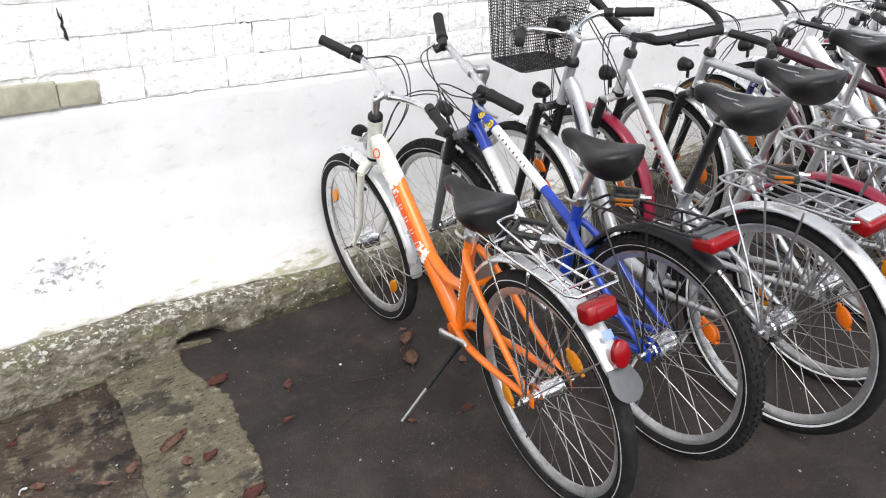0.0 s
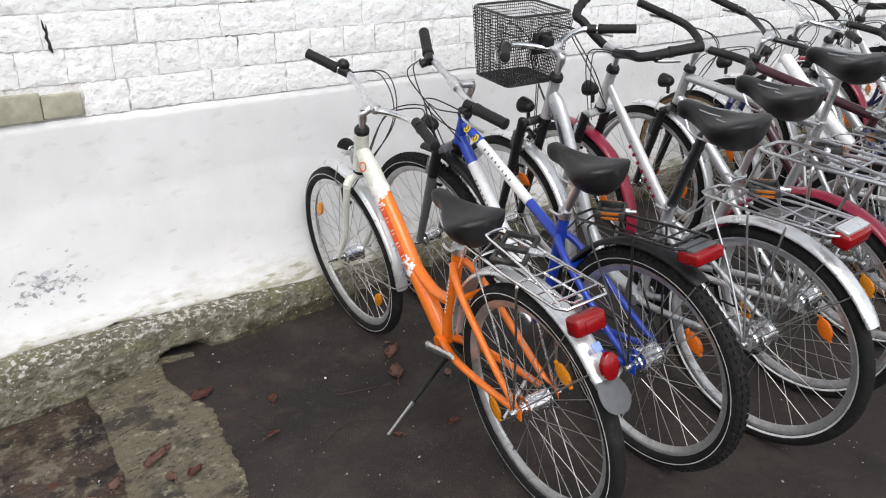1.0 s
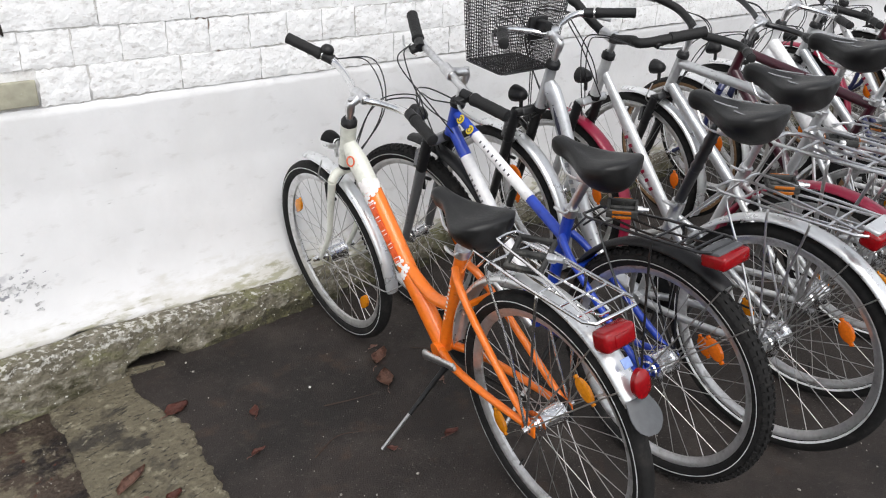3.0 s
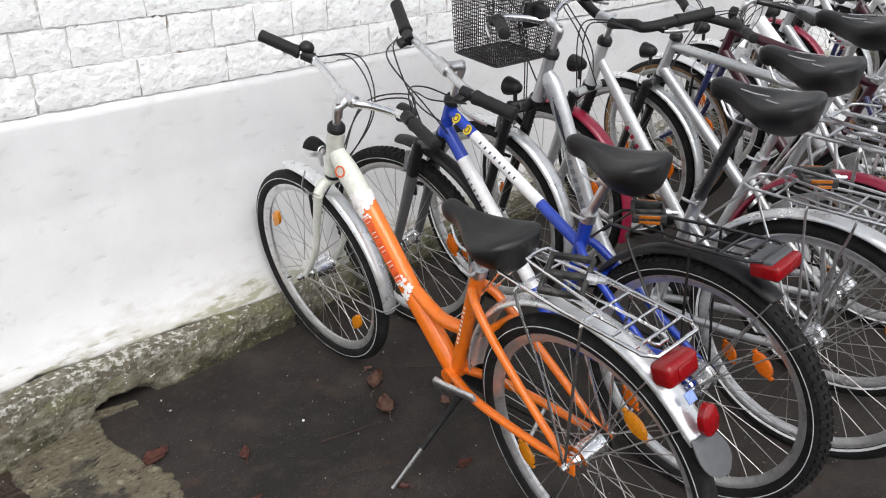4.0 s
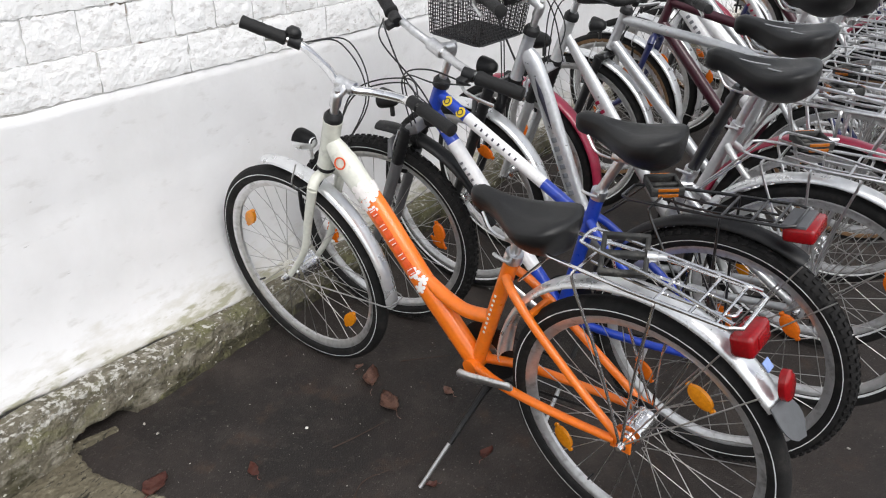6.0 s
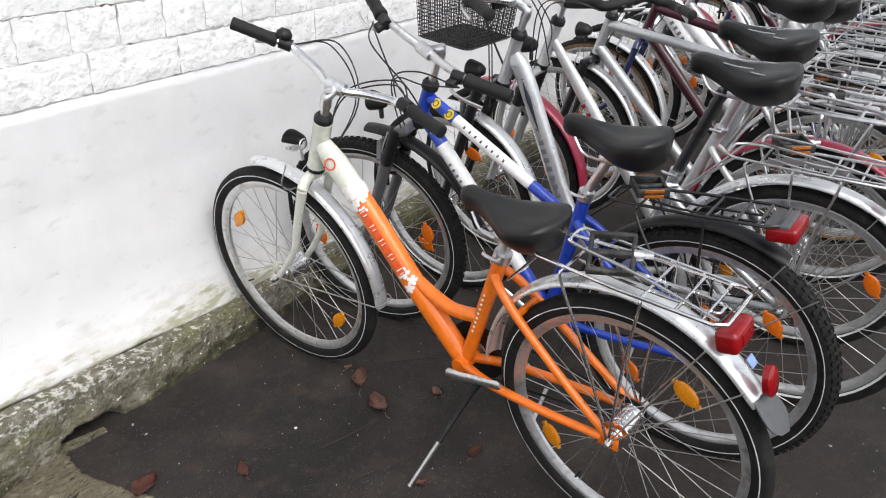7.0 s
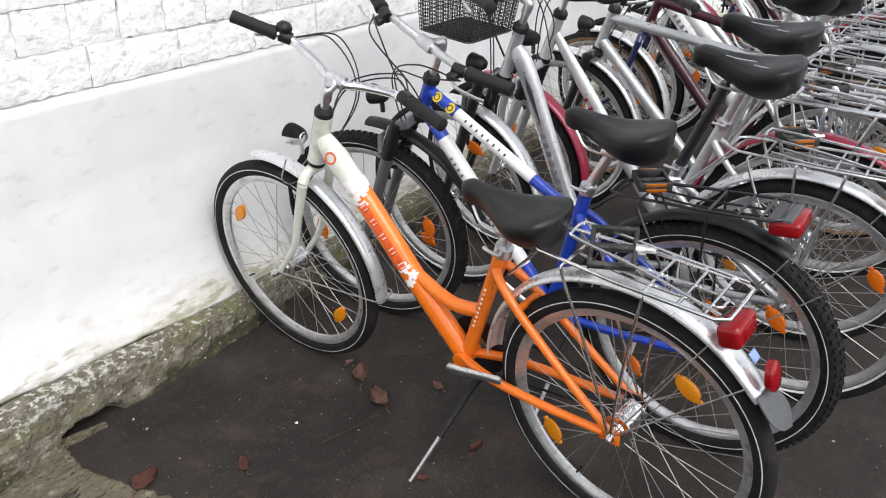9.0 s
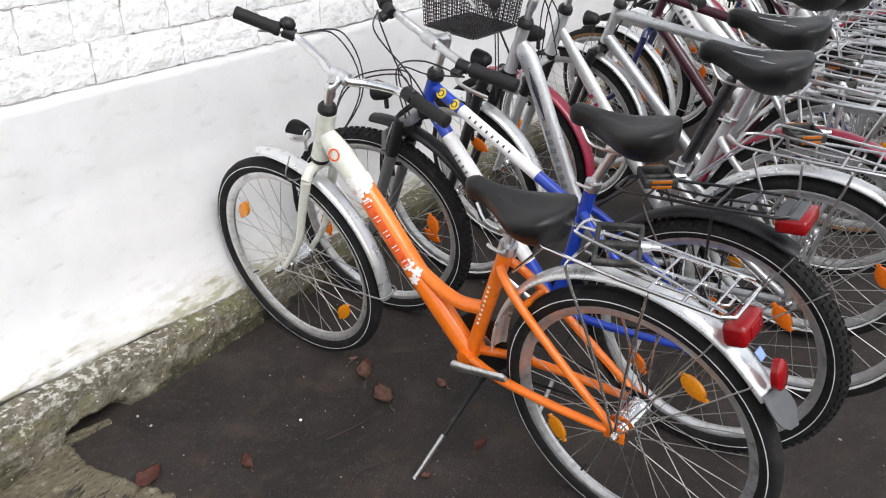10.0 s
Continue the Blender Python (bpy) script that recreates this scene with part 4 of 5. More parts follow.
LEFT_Y = (-2.6, -1.2, -0.77, -0.575, -0.32, -0.05)
LEFT_X = (-0.78, -0.62, -0.554, -0.525, -0.503, -0.497)
EDGE_Y = (-2.6, -1.3, -0.95, -0.85, -0.755, -0.64, -0.49, -0.385, -0.32, -0.19, -0.08)
EDGE_X = (-0.50, -0.38, -0.276, -0.246, -0.237, -0.226, -0.198, -0.222, -0.244, -0.258, -0.232)


def strip_left(y):
    return float(np.interp(y, LEFT_Y, LEFT_X)) + 0.014 * nz(y, 1, 3, 9) + 0.010 * nz(y, 2, 3, 34) + 0.005 * nz(y, 3, 3, 90)


def strip_right(y):
    return float(np.interp(y, EDGE_Y, EDGE_X)) + 0.008 * nz(y, 4, 3, 14) + 0.011 * nz(y, 5, 3, 40) + 0.006 * nz(y, 6, 3, 100)


patch("concrete_strip", -2.6, -0.08, strip_left, strip_right, 0.007, concrete, "worn grey-green concrete strip set in the asphalt")
patch("muddy_paving", -2.9, -0.06, lambda y: -3.4 + 0.35 * nz(y, 1, 1, 1.5), lambda y: strip_left(y) - 0.006, 0.003, mud, "muddy worn paving with rotting leaf litter")

# bare stone where the whitewash has fallen off, with its crack
bm = B()
box(bm, (0, 0, 0), (0.42, 0.016, 0.088), 0.004)
box(bm, (0.272, 0.001, -0.003), (0.120, 0.014, 0.076), 0.006)
ob = new("bare_stone", finish(bm, "bare_stone", bare_stone))
ob.matrix_world = pose(-0.64, -0.004, 0.975, 0, 1.6, 0)
ob.parent = wall
tagged(ob, "bare greenish stone where the whitewash flaked off")
bm = tube(B(), [(-0.006, 0, 0.075), (-0.004, 0, 0.05), (0.001, 0, 0.034), (-0.002, 0, 0.020), (0.004, 0, 0.004), (0.003, 0, -0.012), (0.008, 0, -0.026)], [0.0012, 0.0035, 0.0028, 0.0055, 0.0042, 0.0060, 0.0020], 7, 0.6)
tube(bm, [(0.004, 0.001, 0.058), (0.003, 0.001, 0.040), (0.006, 0.001, 0.022)], [0.001, 0.003, 0.001], 6, 0.5)
ob = new("wall_crack", finish(bm, "wall_crack", dark_gap))
ob.matrix_world = pose(-0.372, -0.0045, 1.155)
ob.parent = wall
tagged(ob, "dark upright crack between two bricks")

# a sliver of the strip that reaches under the broken plinth
bm = B()
top, low = [], []
for k in range(15):
    u = k / 14
    x, y = -0.252 + 0.135 * u, -0.086 - 0.030 * u
    w = 0.017 * (1 - 0.55 * u) + 0.006 * nz(x, 2, 1, 60)
    top.append([bm.verts.new((x, y + w * q, 0.009 + 0.003 * nz(x, q, 1, 50))) for q in (-1, 0, 1)])
    low.append([bm.verts.new((x, y + w * q * 1.15, -0.03)) for q in (-1, 1)])
for a, b, c, d in zip(top, top[1:], low, low[1:]):
    bm.faces.new((a[0], a[1], b[1], b[0]))
    bm.faces.new((a[1], a[2], b[2], b[1]))
    bm.faces.new((c[0], a[0], b[0], d[0]))
    bm.faces.new((a[2], c[1], d[1], b[2]))
ob = new("concrete_sliver", finish(bm, "concrete_sliver", concrete, 60))
tagged(ob, "thin broken sliver of concrete beside the plinth", "paving", kind="structure")

# scuffs on the plaster: thin ragged flakes
rs = random.Random(5)
for k in range(46):
    cx, cz = -0.55 + rs.gauss(0, 0.065), 0.355 + rs.gauss(0, 0.030)
    if rs.random() < 0.35:
        cx, cz = -0.43 + rs.gauss(0, 0.018), 0.365 + rs.gauss(0, 0.040)
    bm = B()
    r = rs.uniform(0.0015, 0.0085)
    ph, st = rs.uniform(0, 6), rs.uniform(0.8, 2.0)
    vsx = []
    for j in range(16):
        a = 2 * math.pi * j / 16
        q = r * (0.85 + 0.30 * math.sin(2 * a + ph) + 0.20 * math.sin(3 * a + 2 * ph) + 0.16 * math.sin(5 * a - ph))
        x, z = cx + q * st * math.cos(a), cz + q * math.sin(a)
        vsx.append(bm.verts.new((x, plaster_y(x, z) - 0.0032, z)))
    bm.faces.new(vsx)
    part("scuff", bm, stain_mat, wall, "grey scuff in the whitewash")


# ---- the parked bicycles ----
def red_round(bike, at, r=0.024, tilt=0):
    part("rear_reflector", lathe(B(), [(0.001, -0.012), (r * 0.8, -0.011), (r, -0.006), (r, 0.006)], 20, "X"), red_lens, bike, "oval red rear reflector", pose(*at, 0, tilt, 0) @ Matrix.Diagonal((1, 0.9, 1.3, 1)))


def red_block(bike, at, size, tilt=0, top=None, name="rear_light", housing=True):
    bm = box(B(), (0, 0, 0), size, min(size) * 0.22)
    ob = part(name, bm, red_lens, bike, "red plastic rear light", pose(*at, 0, tilt, 0), sharp=60)
    if not housing:
        part("light_lens_rib", box(B(), (-size[0] * 0.47, 0, 0), (0.008, size[1] * 0.45, size[2] * 0.55), 0.002), red_lens, ob)
        return ob
    box_top = box(B(), (size[0] * 0.16, 0, size[2] * 0.52), (size[0] * 0.8, size[1] * 0.92, size[2] * 0.3), 0.004)
    part("light_housing", box_top, top or grey_plastic, ob, "plastic rear light housing")
    return ob


# orange step-through bicycle
one, fr = bicycle(dict(at=(0.380, -1.459), head=6.0, lean=5.3, R=0.337, wb=1.138, tread=0.024, steer=4.3, band=(1.41, 1.50), bb=(0.455, 0.303), seat=(0.331, 0.674), headtop=(0.893, 0.872), ha=69, hlen=0.15,
    dtop=0.065, style="wave", paint=orange, fork=cream, label="orange and cream step-through city bicycle with wire rack, on its kickstand", saddle=(0.310, 0.797), tilt=-3, sl=0.265, sw=0.165,
    turn=-77, bar=(0.305, 0.032, 0.032, 0.030), bell=1, grip=0.115, stem_h=0.074, stem_x=0.038, rguard=guard_silver, fguard=guard_silver, rg_arc=(2, 144), rg_off=(0.012, 0.014), flap=True, fg_arc=(80, 182), fg_gap=0.028, fgw=0.048, gw=0.062,
    rack=(0.225, -0.208, 0.748, 0.748, 0.070, chrome), clip=True, lamp=(1.018, 0.787), lamp_size=0.86, lamp_body=guard_silver, pedals=False, crank=18, fspin=-0.60, rspin=0.0, rside=(2.23, -0.62), rdrum=0.026,
    fdrum=0.034, flens=amber_lens, rlens=amber_lens, staytop=0.86, stand_s=0.16, stand_dx=0.09))
red_block(one, (-0.206, 0, 0.694), (0.046, 0.088, 0.048), 14, red_lens, housing=False)
red_round(one, (-0.284, 0, 0.618), 0.026, 12)
part("sticker", box(B(), (0, 0, 0), (0.003, 0.024, 0.022), 0.001), decal_blue, one, "pale blue sticker", pose(-0.247, 0.004, 0.650, 0, 42, 0))

# its cream head and the flower band on the down tube
H1 = Vector((0.893, 0, 0.872))
ax1 = Vector((math.cos(radians(69)), 0, -math.sin(radians(69))))
d0 = H1 + ax1 * 0.065
dn = Vector((0.460, 0, 0.303))
wave = spline([d0, d0.lerp(dn, 0.3) + Vector((-0.012, 0, -0.004)), d0.lerp(dn, 0.62) + Vector((-0.01, 0, -0.012)), dn], 6)
bm = tube(B(), [H1 - ax1 * 0.0, H1 + ax1 * 0.012, H1 + ax1 * 0.135, H1 + ax1 * 0.148], [0.0265, 0.0245, 0.0245, 0.0265], 16)
tube(bm, wave[:6], [0.0235, 0.0297, 0.0348, 0.0346, 0.0344, 0.0342], 16, 0.875)
part("head_tube_panel", bm, cream, fr, "cream painted head of the frame")


def on_wave(t, ang, lift=0.0):
    """A place and a frame on the down tube: t along it, ang round it (0 is up, 90 is left)."""
    i = min(len(wave) - 2, int(t * (len(wave) - 1)))
    f = t * (len(wave) - 1) - i
    p = wave[i].lerp(wave[i + 1], f)
    d = (wave[i + 1] - wave[i]).normalized()
    up = (Vector((0, 0, 1)) - d * d.z).normalized()
    left = Vector((0, 1, 0))
    r = 0.034 - 0.003 * t + 0.0014 + lift
    nrm = up * math.cos(radians(ang)) + left * math.sin(radians(ang))
    return p + up * math.cos(radians(ang)) * r + left * math.sin(radians(ang)) * r * 0.87, d, nrm


def petals(t, ang, size, material, count=5):
    # a star of round petals, wrapped on the tube
    bm = B()
    n = count * 8
    hub_v = bm.verts.new(on_wave(t, ang, 0.0018)[0])
    rings = []
    for q in (0.35, 0.7, 1.0):
        ring = []
        for k in range(n):
            a = 2 * math.pi * k / n
            r = size * q * (0.50 + 0.50 * abs(math.cos(count * a / 2)) ** 0.6)
            ring.append(bm.verts.new(on_wave(t + r * math.cos(a) / 0.70, ang + math.degrees(r * math.sin(a) / 0.028), 0.0018)[0]))
        rings.append(ring)
    for k in range(n):
        j = (k + 1) % n
        bm.faces.new((hub_v, rings[0][k], rings[0][j]))
        for u, v in zip(rings, rings[1:]):
            bm.faces.new((u[k], v[k], v[j], u[j]))
    part("flower_decal", bm, material, fr, "white flower decal")


for t, a, s in ((0.245, 62, 0.025), (0.285, 34, 0.018), (0.30, 88, 0.017), (0.27, 4, 0.016), (0.25, -25, 0.015), (0.62, 62, 0.017), (0.66, 42, 0.014), (0.68, 76, 0.014), (0.335, 62, 0.012)):
    petals(t, a, s, decal_white)
for k in range(9):
    c, d, nrm = on_wave(0.345 + 0.033 * k, 66, 0.0004)
    side = nrm.cross(d)
    q = Matrix.Translation(c) @ Matrix((d, side, nrm)).transposed().to_4x4()
    part("lettering_panel", box(B(), (0, 0, 0), (0.0205, 0.021, 0.0030), 0.0008), decal_red, fr, m=q)
    if k % 2:
        continue
    bm = box(B(), (-0.006, 0, 0.0018), (0.0022, 0.017, 0.0012), 0.0003)
    box(bm, (0.006, 0.001, 0.0018), (0.0022, 0.013, 0.0012), 0.0003)
    part("lettering_bar", bm, decal_white, fr, m=q)
part("head_emblem", lathe(B(), [(0.0125, -0.0007), (0.0165, -0.0007), (0.0165, 0.0007), (0.0125, 0.0007)], 24, "Z", closed=True), decal_red, fr, "red ring emblem",
     Matrix.Translation(on_wave(0.11, 66, 0.0018)[0]) @ on_wave(0.11, 66)[2].to_track_quat("Z", "Y").to_matrix().to_4x4())
bar_letters(fr, ((0.417, 0.0190, 0.42), (0.372, 0.0190, 0.56)), 9, 0.007, 0.006, decal_white, (0, 1, 0))

# blue and white youth bicycle
two, fr2 = bicycle(dict(at=(0.762, -1.498), head=2.7, lean=2.8, R=0.340, wb=1.11, steer=9.0, band=(1.58, 1.66), rlens=orange_lens, tread=0.026, knobs=True, bb=(0.44, 0.285), seat=(0.350, 0.688), headtop=(0.858, 0.885), ha=69, hlen=0.12,
    style="diamond", toptube=0.76, paint=blue, label="blue and white youth bicycle with black rack and suspension fork", saddle=(0.286, 0.872), tilt=-2, sl=0.28, sw=0.17, suspension=True, fork=dark_grey,
    turn=84, bar=(0.280, 0.02, 0.03, 0.01), bar_mat=alloy, grip=0.125, grip_r=0.0175, stem_h=0.118, stem_x=0.065, rguard=plastic, rg_arc=(20, 118), rg_label="black plastic rear mudguard", fguard=plastic,
    fg_label="black plastic front mudguard", fg_arc=(88, 163), fg_gap=0.044, fg_off=(-0.036, 0.008), gw=0.058, rack=(0.27, -0.14, 0.715, 0.760, 0.062, black_paint), rack_label="black wire luggage rack", clip=False,
    rdrum=0.036, lamp=(1.05, 0.815), crank=150, pedals=False, fspin=-2.9, rspin=-2.43, staytop=0.8, tube=0.0185))
red_block(two, (-0.150, 0, 0.738), (0.068, 0.105, 0.036), 8, grey_plastic)
d0 = Vector((0.858, 0, 0.885)) + Vector((math.cos(radians(69)), 0, -math.sin(radians(69)))) * 0.09
bbv = Vector((0.445, 0, 0.285))
part("white_panel", tube(B(), [d0.lerp(bbv, 0.16), d0.lerp(bbv, 0.80)], 0.0212, 14), white, fr2, "white painted lower tube")
t0 = Vector((0.858, 0, 0.885)) + Vector((math.cos(radians(69)), 0, -math.sin(radians(69)))) * 0.03
t1 = Vector((0.44, 0, 0.285)).lerp(Vector((0.350, 0, 0.688)), 0.76)
part("white_panel", tube(B(), [t0.lerp(t1, 0.20), t0.lerp(t1, 0.71)], 0.0174, 14), white, fr2, "white painted upper tube")
tn = (t1 - t0).normalized()
nr = Vector((0, 0.80, 0.60))
for k in (0.085, 0.175):
    c = t0.lerp(t1, k) + nr * 0.0182
    ob = part("smiling_sticker", lathe(B(), [(0.001, 0.001), (0.015, 0.0008), (0.0155, -0.001), (0.001, -0.001)], 20, "Z"), decal_yellow, fr2, "round yellow sticker", Matrix.Translation(c) @ nr.to_track_quat("Z", "Y").to_matrix().to_4x4())
    part("sticker_ring", lathe(B(), [(0.007, 0.0020), (0.0095, 0.0020), (0.0095, 0.0006), (0.007, 0.0006)], 18, "Z", closed=True), decal_dark, ob)
bar_letters(fr2, (t0.lerp(t1, 0.26) + nr * 0.0176, t0.lerp(t1, 0.56) + nr * 0.0176), 8, 0.006, 0.009, decal_dark, nr)
bar_letters(fr2, (d0.lerp(bbv, 0.24) + Vector((0, 0.0214, 0)), d0.lerp(bbv, 0.6) + Vector((0, 0.0214, 0))), 13, 0.007, 0.013, decal_grey, (0, 1, 0))

# silver trekking bicycle with the wire basket
trek = dict(R=0.350, wb=1.12, pedals=False, bb=(0.44, 0.290), seat=(0.29, 0.70), headtop=(0.868, 0.965), ha=71, hlen=0.16, style="low", tube=0.022, rguard=guard_silver, fguard=guard_silver, rg_arc=(14, 150), gw=0.058,
    bar=(0.30, 0.03, 0.10, 0.04), rack=(0.22, -0.21, 0.765, 0.775, 0.070, alloy), clip=True, rdrum=0.036, crank=80, staytop=0.85, rack_legs=(0.15, 0.42, 0.68))
three, fr3 = bicycle(dict(trek, at=(1.119, -1.633), head=1.5, lean=3.0, wb=1.165, style="single", dtop=0.07, tube=0.031, bb=(0.460, 0.290), bend=((0.868, 0.85), (0.790, 0.66), (0.705, 0.46), (0.61, 0.335)), headtop=(0.897, 0.978), paint=silver, label="silver trekking bicycle with wire basket and black sprung seat post", saddle=(0.222, 0.987), tilt=-3, lines=True, sl=0.28, sw=0.19,
    sprung_post=True, turn=0, suspension=True, lamp=(1.06, 0.85), fspin=1.1, rspin=-2.58, rlens=orange_lens, seat=(0.360, 0.66), stripe=True, grip=0.13))
red_block(three, (-0.215, 0, 0.762), (0.05, 0.11, 0.045), -14, guard_silver)
d0, bbv = Vector((0.885, 0, 0.900)), Vector((0.675, 0, 0.395))
part("dark_flash", tube(B(), [d0.lerp(bbv, 0.10) + Vector((0, 0.0250, 0)), d0.lerp(bbv, 0.20) + Vector((0, 0.0255, 0)), d0.lerp(bbv, 0.40) + Vector((0, 0.0250, 0))], [0.001, 0.009, 0.001], 8, 0.4), decal_dark, fr3, "dark pointed flash on the tube")
bar_letters(fr3, (d0.lerp(bbv, 0.44) + Vector((0.004, 0.0256, 0)), d0.lerp(bbv, 0.82) + Vector((0.004, 0.0256, 0))), 7, 0.016, 0.019, decal_grey, (0, 1, 0))


def basket(m):
    ob = thing("wire_basket", m, "black wire mesh basket hung before the handlebar", "basket")
    w, d, h = 0.136, 0.112, 0.245

    def pt(u, v, k):
        f = 0.84 + 0.16 * k
        return Vector((u * d * f, v * w * f, h * k))
    bm = B()
    loop = lambda k: [pt(1, -0.85, k), pt(1, 0.85, k), pt(0.85, 1, k), pt(-0.85, 1, k), pt(-1, 0.85, k), pt(-1, -0.85, k), pt(-0.85, -1, k), pt(0.85, -1, k)]
    tube(bm, loop(1), 0.0045, 8, closed=True)
    part("rim", bm, black_paint, ob)
    part("base_ring", tube(B(), loop(0), 0.0032, 8, closed=True), black_paint, ob)
    n, r = 30, 0.0014
    for name, cu, cv in (("mesh_front", lambda s: (1, s)[0], lambda s: s), ("mesh_back", lambda s: -1, lambda s: s)):
        bm = B()
        for i in range(n):
            s = -1 + 2 * i / (n - 1)
            tube(bm, [pt(cu(s), s, 0), pt(cu(s), s, 1)], r, 4)
        for j in range(1, 22):
            tube(bm, [pt(cu(0), -1, j / 22), pt(cu(0), 1, j / 22)], r, 4)
        part(name, bm, black_paint, ob)
    for sg in (-1, 1):
        bm = B()
        for i in range(24):
            s = -1 + 2 * i / 23
            tube(bm, [pt(s, sg, 0), pt(s, sg, 1)], r, 4)
        for j in range(1, 22):
            tube(bm, [pt(-1, sg, j / 22), pt(1, sg, j / 22)], r, 4)
        part("mesh_side", bm, black_paint, ob)
    bm = B()
    for i in range(n):
        s = -1 + 2 * i / (n - 1)
        tube(bm, [pt(-1, s, 0), pt(1, s, 0)], r, 4)
    for i in range(24):
        s = -1 + 2 * i / 23
        tube(bm, [pt(s, -1, 0), pt(s, 1, 0)], r, 4)
    part("mesh_base", bm, black_paint, ob)
    bm = box(B(), (-0.118, 0, 0.15), (0.012, 0.075, 0.075), 0.003)
    box(bm, (-0.145, 0, 0.165), (0.05, 0.03, 0.03), 0.004)
    part("bracket", bm, plastic, ob, "black plastic mounting bracket")
    return ob


basket(pose(1.065, -0.560, 0.958, 0, -5, 86))

four, fr4 = bicycle(dict(trek, at=(1.455, -1.585), head=1.5, lean=3.0, wb=1.11, style="single", dtop=0.07, tube=0.024, paint=pale_silver, fork=silver, label="pale silver trekking bicycle with maroon mudguards", headtop=(0.885, 0.958), saddle=(0.205, 1.010), tilt=-3, lines=True,
    sl=0.28, sw=0.19, rguard=maroon, fguard=maroon, rg_label="maroon rear mudguard", fg_label="maroon front mudguard", suspension=True, turn=90, bar=(0.27, 0.075, 0.17, 0.02), cover=True, bar_mat=black_paint, grip_r=0.018, lamp=(1.00, 0.868), fspin=0.3, rspin=0.6,
    rack=(0.20, -0.28, 0.83, 0.835, 0.080, alloy), rack_r=0.0065))
red_block(four, (-0.30, 0, 0.77), (0.05, 0.11, 0.045), -14, guard_silver)
bbv = Vector((0.445, 0, 0.29))
d0 = Vector((0.885, 0, 0.958)) + Vector((math.cos(radians(71)), 0, -math.sin(radians(71)))) * 0.07
bar_letters(fr4, (d0.lerp(bbv, 0.3) + Vector((0, 0.021, -0.006)), d0.lerp(bbv, 0.62) + Vector((0, 0.021, -0.006))), 7, 0.012, 0.016, maroon, (0, 1, 0))
five, fr5 = bicycle(dict(trek, at=(1.945, -1.570), head=1.5, lean=3.0, wb=1.08, paint=silver, style="diamond", toptube=0.98, label="silver diamond-frame trekking bicycle with black bar covers", headtop=(0.880, 0.895), seat=(0.28, 0.80), saddle=(0.235, 1.045), lines=True,
    sl=0.28, sw=0.19, suspension=True, bar=(0.30, 0.03, 0.14, 0.05), cover=True, bar_mat=black_paint, lamp=(1.0, 0.83), fspin=0.1, rspin=0.9, tube=0.021))
red_block(five, (-0.275, 0, 0.72), (0.05, 0.11, 0.045), -14, guard_silver)
six, fr6 = bicycle(dict(trek, at=(2.35, -1.57), head=2.5, lean=3.5, paint=dark_maroon, stay=navy, fork=navy, style="diamond", toptube=0.95, tan=True, label="dark maroon and navy touring bicycle with tan tyre sidewalls", headtop=(0.84, 0.90), seat=(0.26, 0.78), saddle=(0.21, 0.98), sl=0.28, sw=0.18,
    bar=(0.29, 0.03, 0.10, 0.03), bar_mat=black_paint, lamp=(1.0, 0.86), fspin=0.4, rspin=0.2))
seven, fr7 = bicycle(dict(trek, at=(2.74, -1.53), head=2.5, lean=3.5, paint=white, style="low", tube=0.034, label="white step-through bicycle with thick tubes", headtop=(0.86, 0.93), saddle=(0.21, 0.96), sl=0.27, sw=0.18, lamp=(1.0, 0.86), fspin=0.8, rspin=0.5))
d0 = Vector((0.86, 0, 0.93)) + Vector((math.cos(radians(71)), 0, -math.sin(radians(71)))) * 0.13
bar_letters(fr7, (d0.lerp(bbv, 0.1) + Vector((0, 0.0385, 0)), d0.lerp(bbv, 0.4) + Vector((0, 0.0385, 0))), 7, 0.014, 0.020, decal_grey, (0, 1, 0))
for b7 in (six, seven):
    red_block(b7, (-0.275, 0, 0.72), (0.05, 0.11, 0.045), -14, guard_silver)
rb = random.Random(3)
for k, (x, who, txt) in enumerate(((3.06, five, "silver diamond-frame bicycle further along the row"), (3.46, four, "white bicycle with maroon mudguards deep in the row"), (3.86, six, "dark maroon touring bicycle deep in the row"),
                                   (4.24, seven, "white step-through bicycle near the row's end"), (4.64, five, "silver bicycle at the row's end"))):
    far = copy_thing(who, pose(x, -1.53 + rb.uniform(-0.06, 0.06), 0, -rb.uniform(3, 5), 0, 90 - rb.uniform(2, 5)))
    tagged(far, txt)


# ---- loose pedals clamped on the racks ----
def loose_pedal(bike, x, y, z, turn, lean, label, shown=True, roll=0):
    ob = thing("loose_pedal", bike.matrix_world @ pose(x, y, z, lean, roll, turn) @ Matrix.Scale(0.86 if shown else 1.0, 4), label, "pedal", "pedals clamped on the racks")
    bm = B()
    for k in (-1, 1):
        box(bm, (k * 0.045, 0, 0), (0.011, 0.096, 0.028 if shown else 0.018), 0.004)
        box(bm, (0, k * 0.043, 0), (0.098, 0.010, 0.024 if shown else 0.016), 0.004)
    box(bm, (0, 0, 0), (0.015, 0.086, 0.016), 0.005)
    part("cage", bm, worn_plastic, ob)
    part("spindle", tube(B(), [(0, 0.044, 0), (0, 0.062, 0), (0, 0.064, 0), (0, 0.082, 0)], [0.012, 0.011, 0.007, 0.007], 10), alloy, ob, "steel pedal spindle")
    for k in (-1, 1) if shown else ():
        for z in (-0.0085, 0.0085):
            part("pedal_reflector", box(B(), (k * 0.053, 0, z), (0.004, 0.058, 0.0095), 0.001), dull_amber, ob, "amber pedal reflector")
    return ob


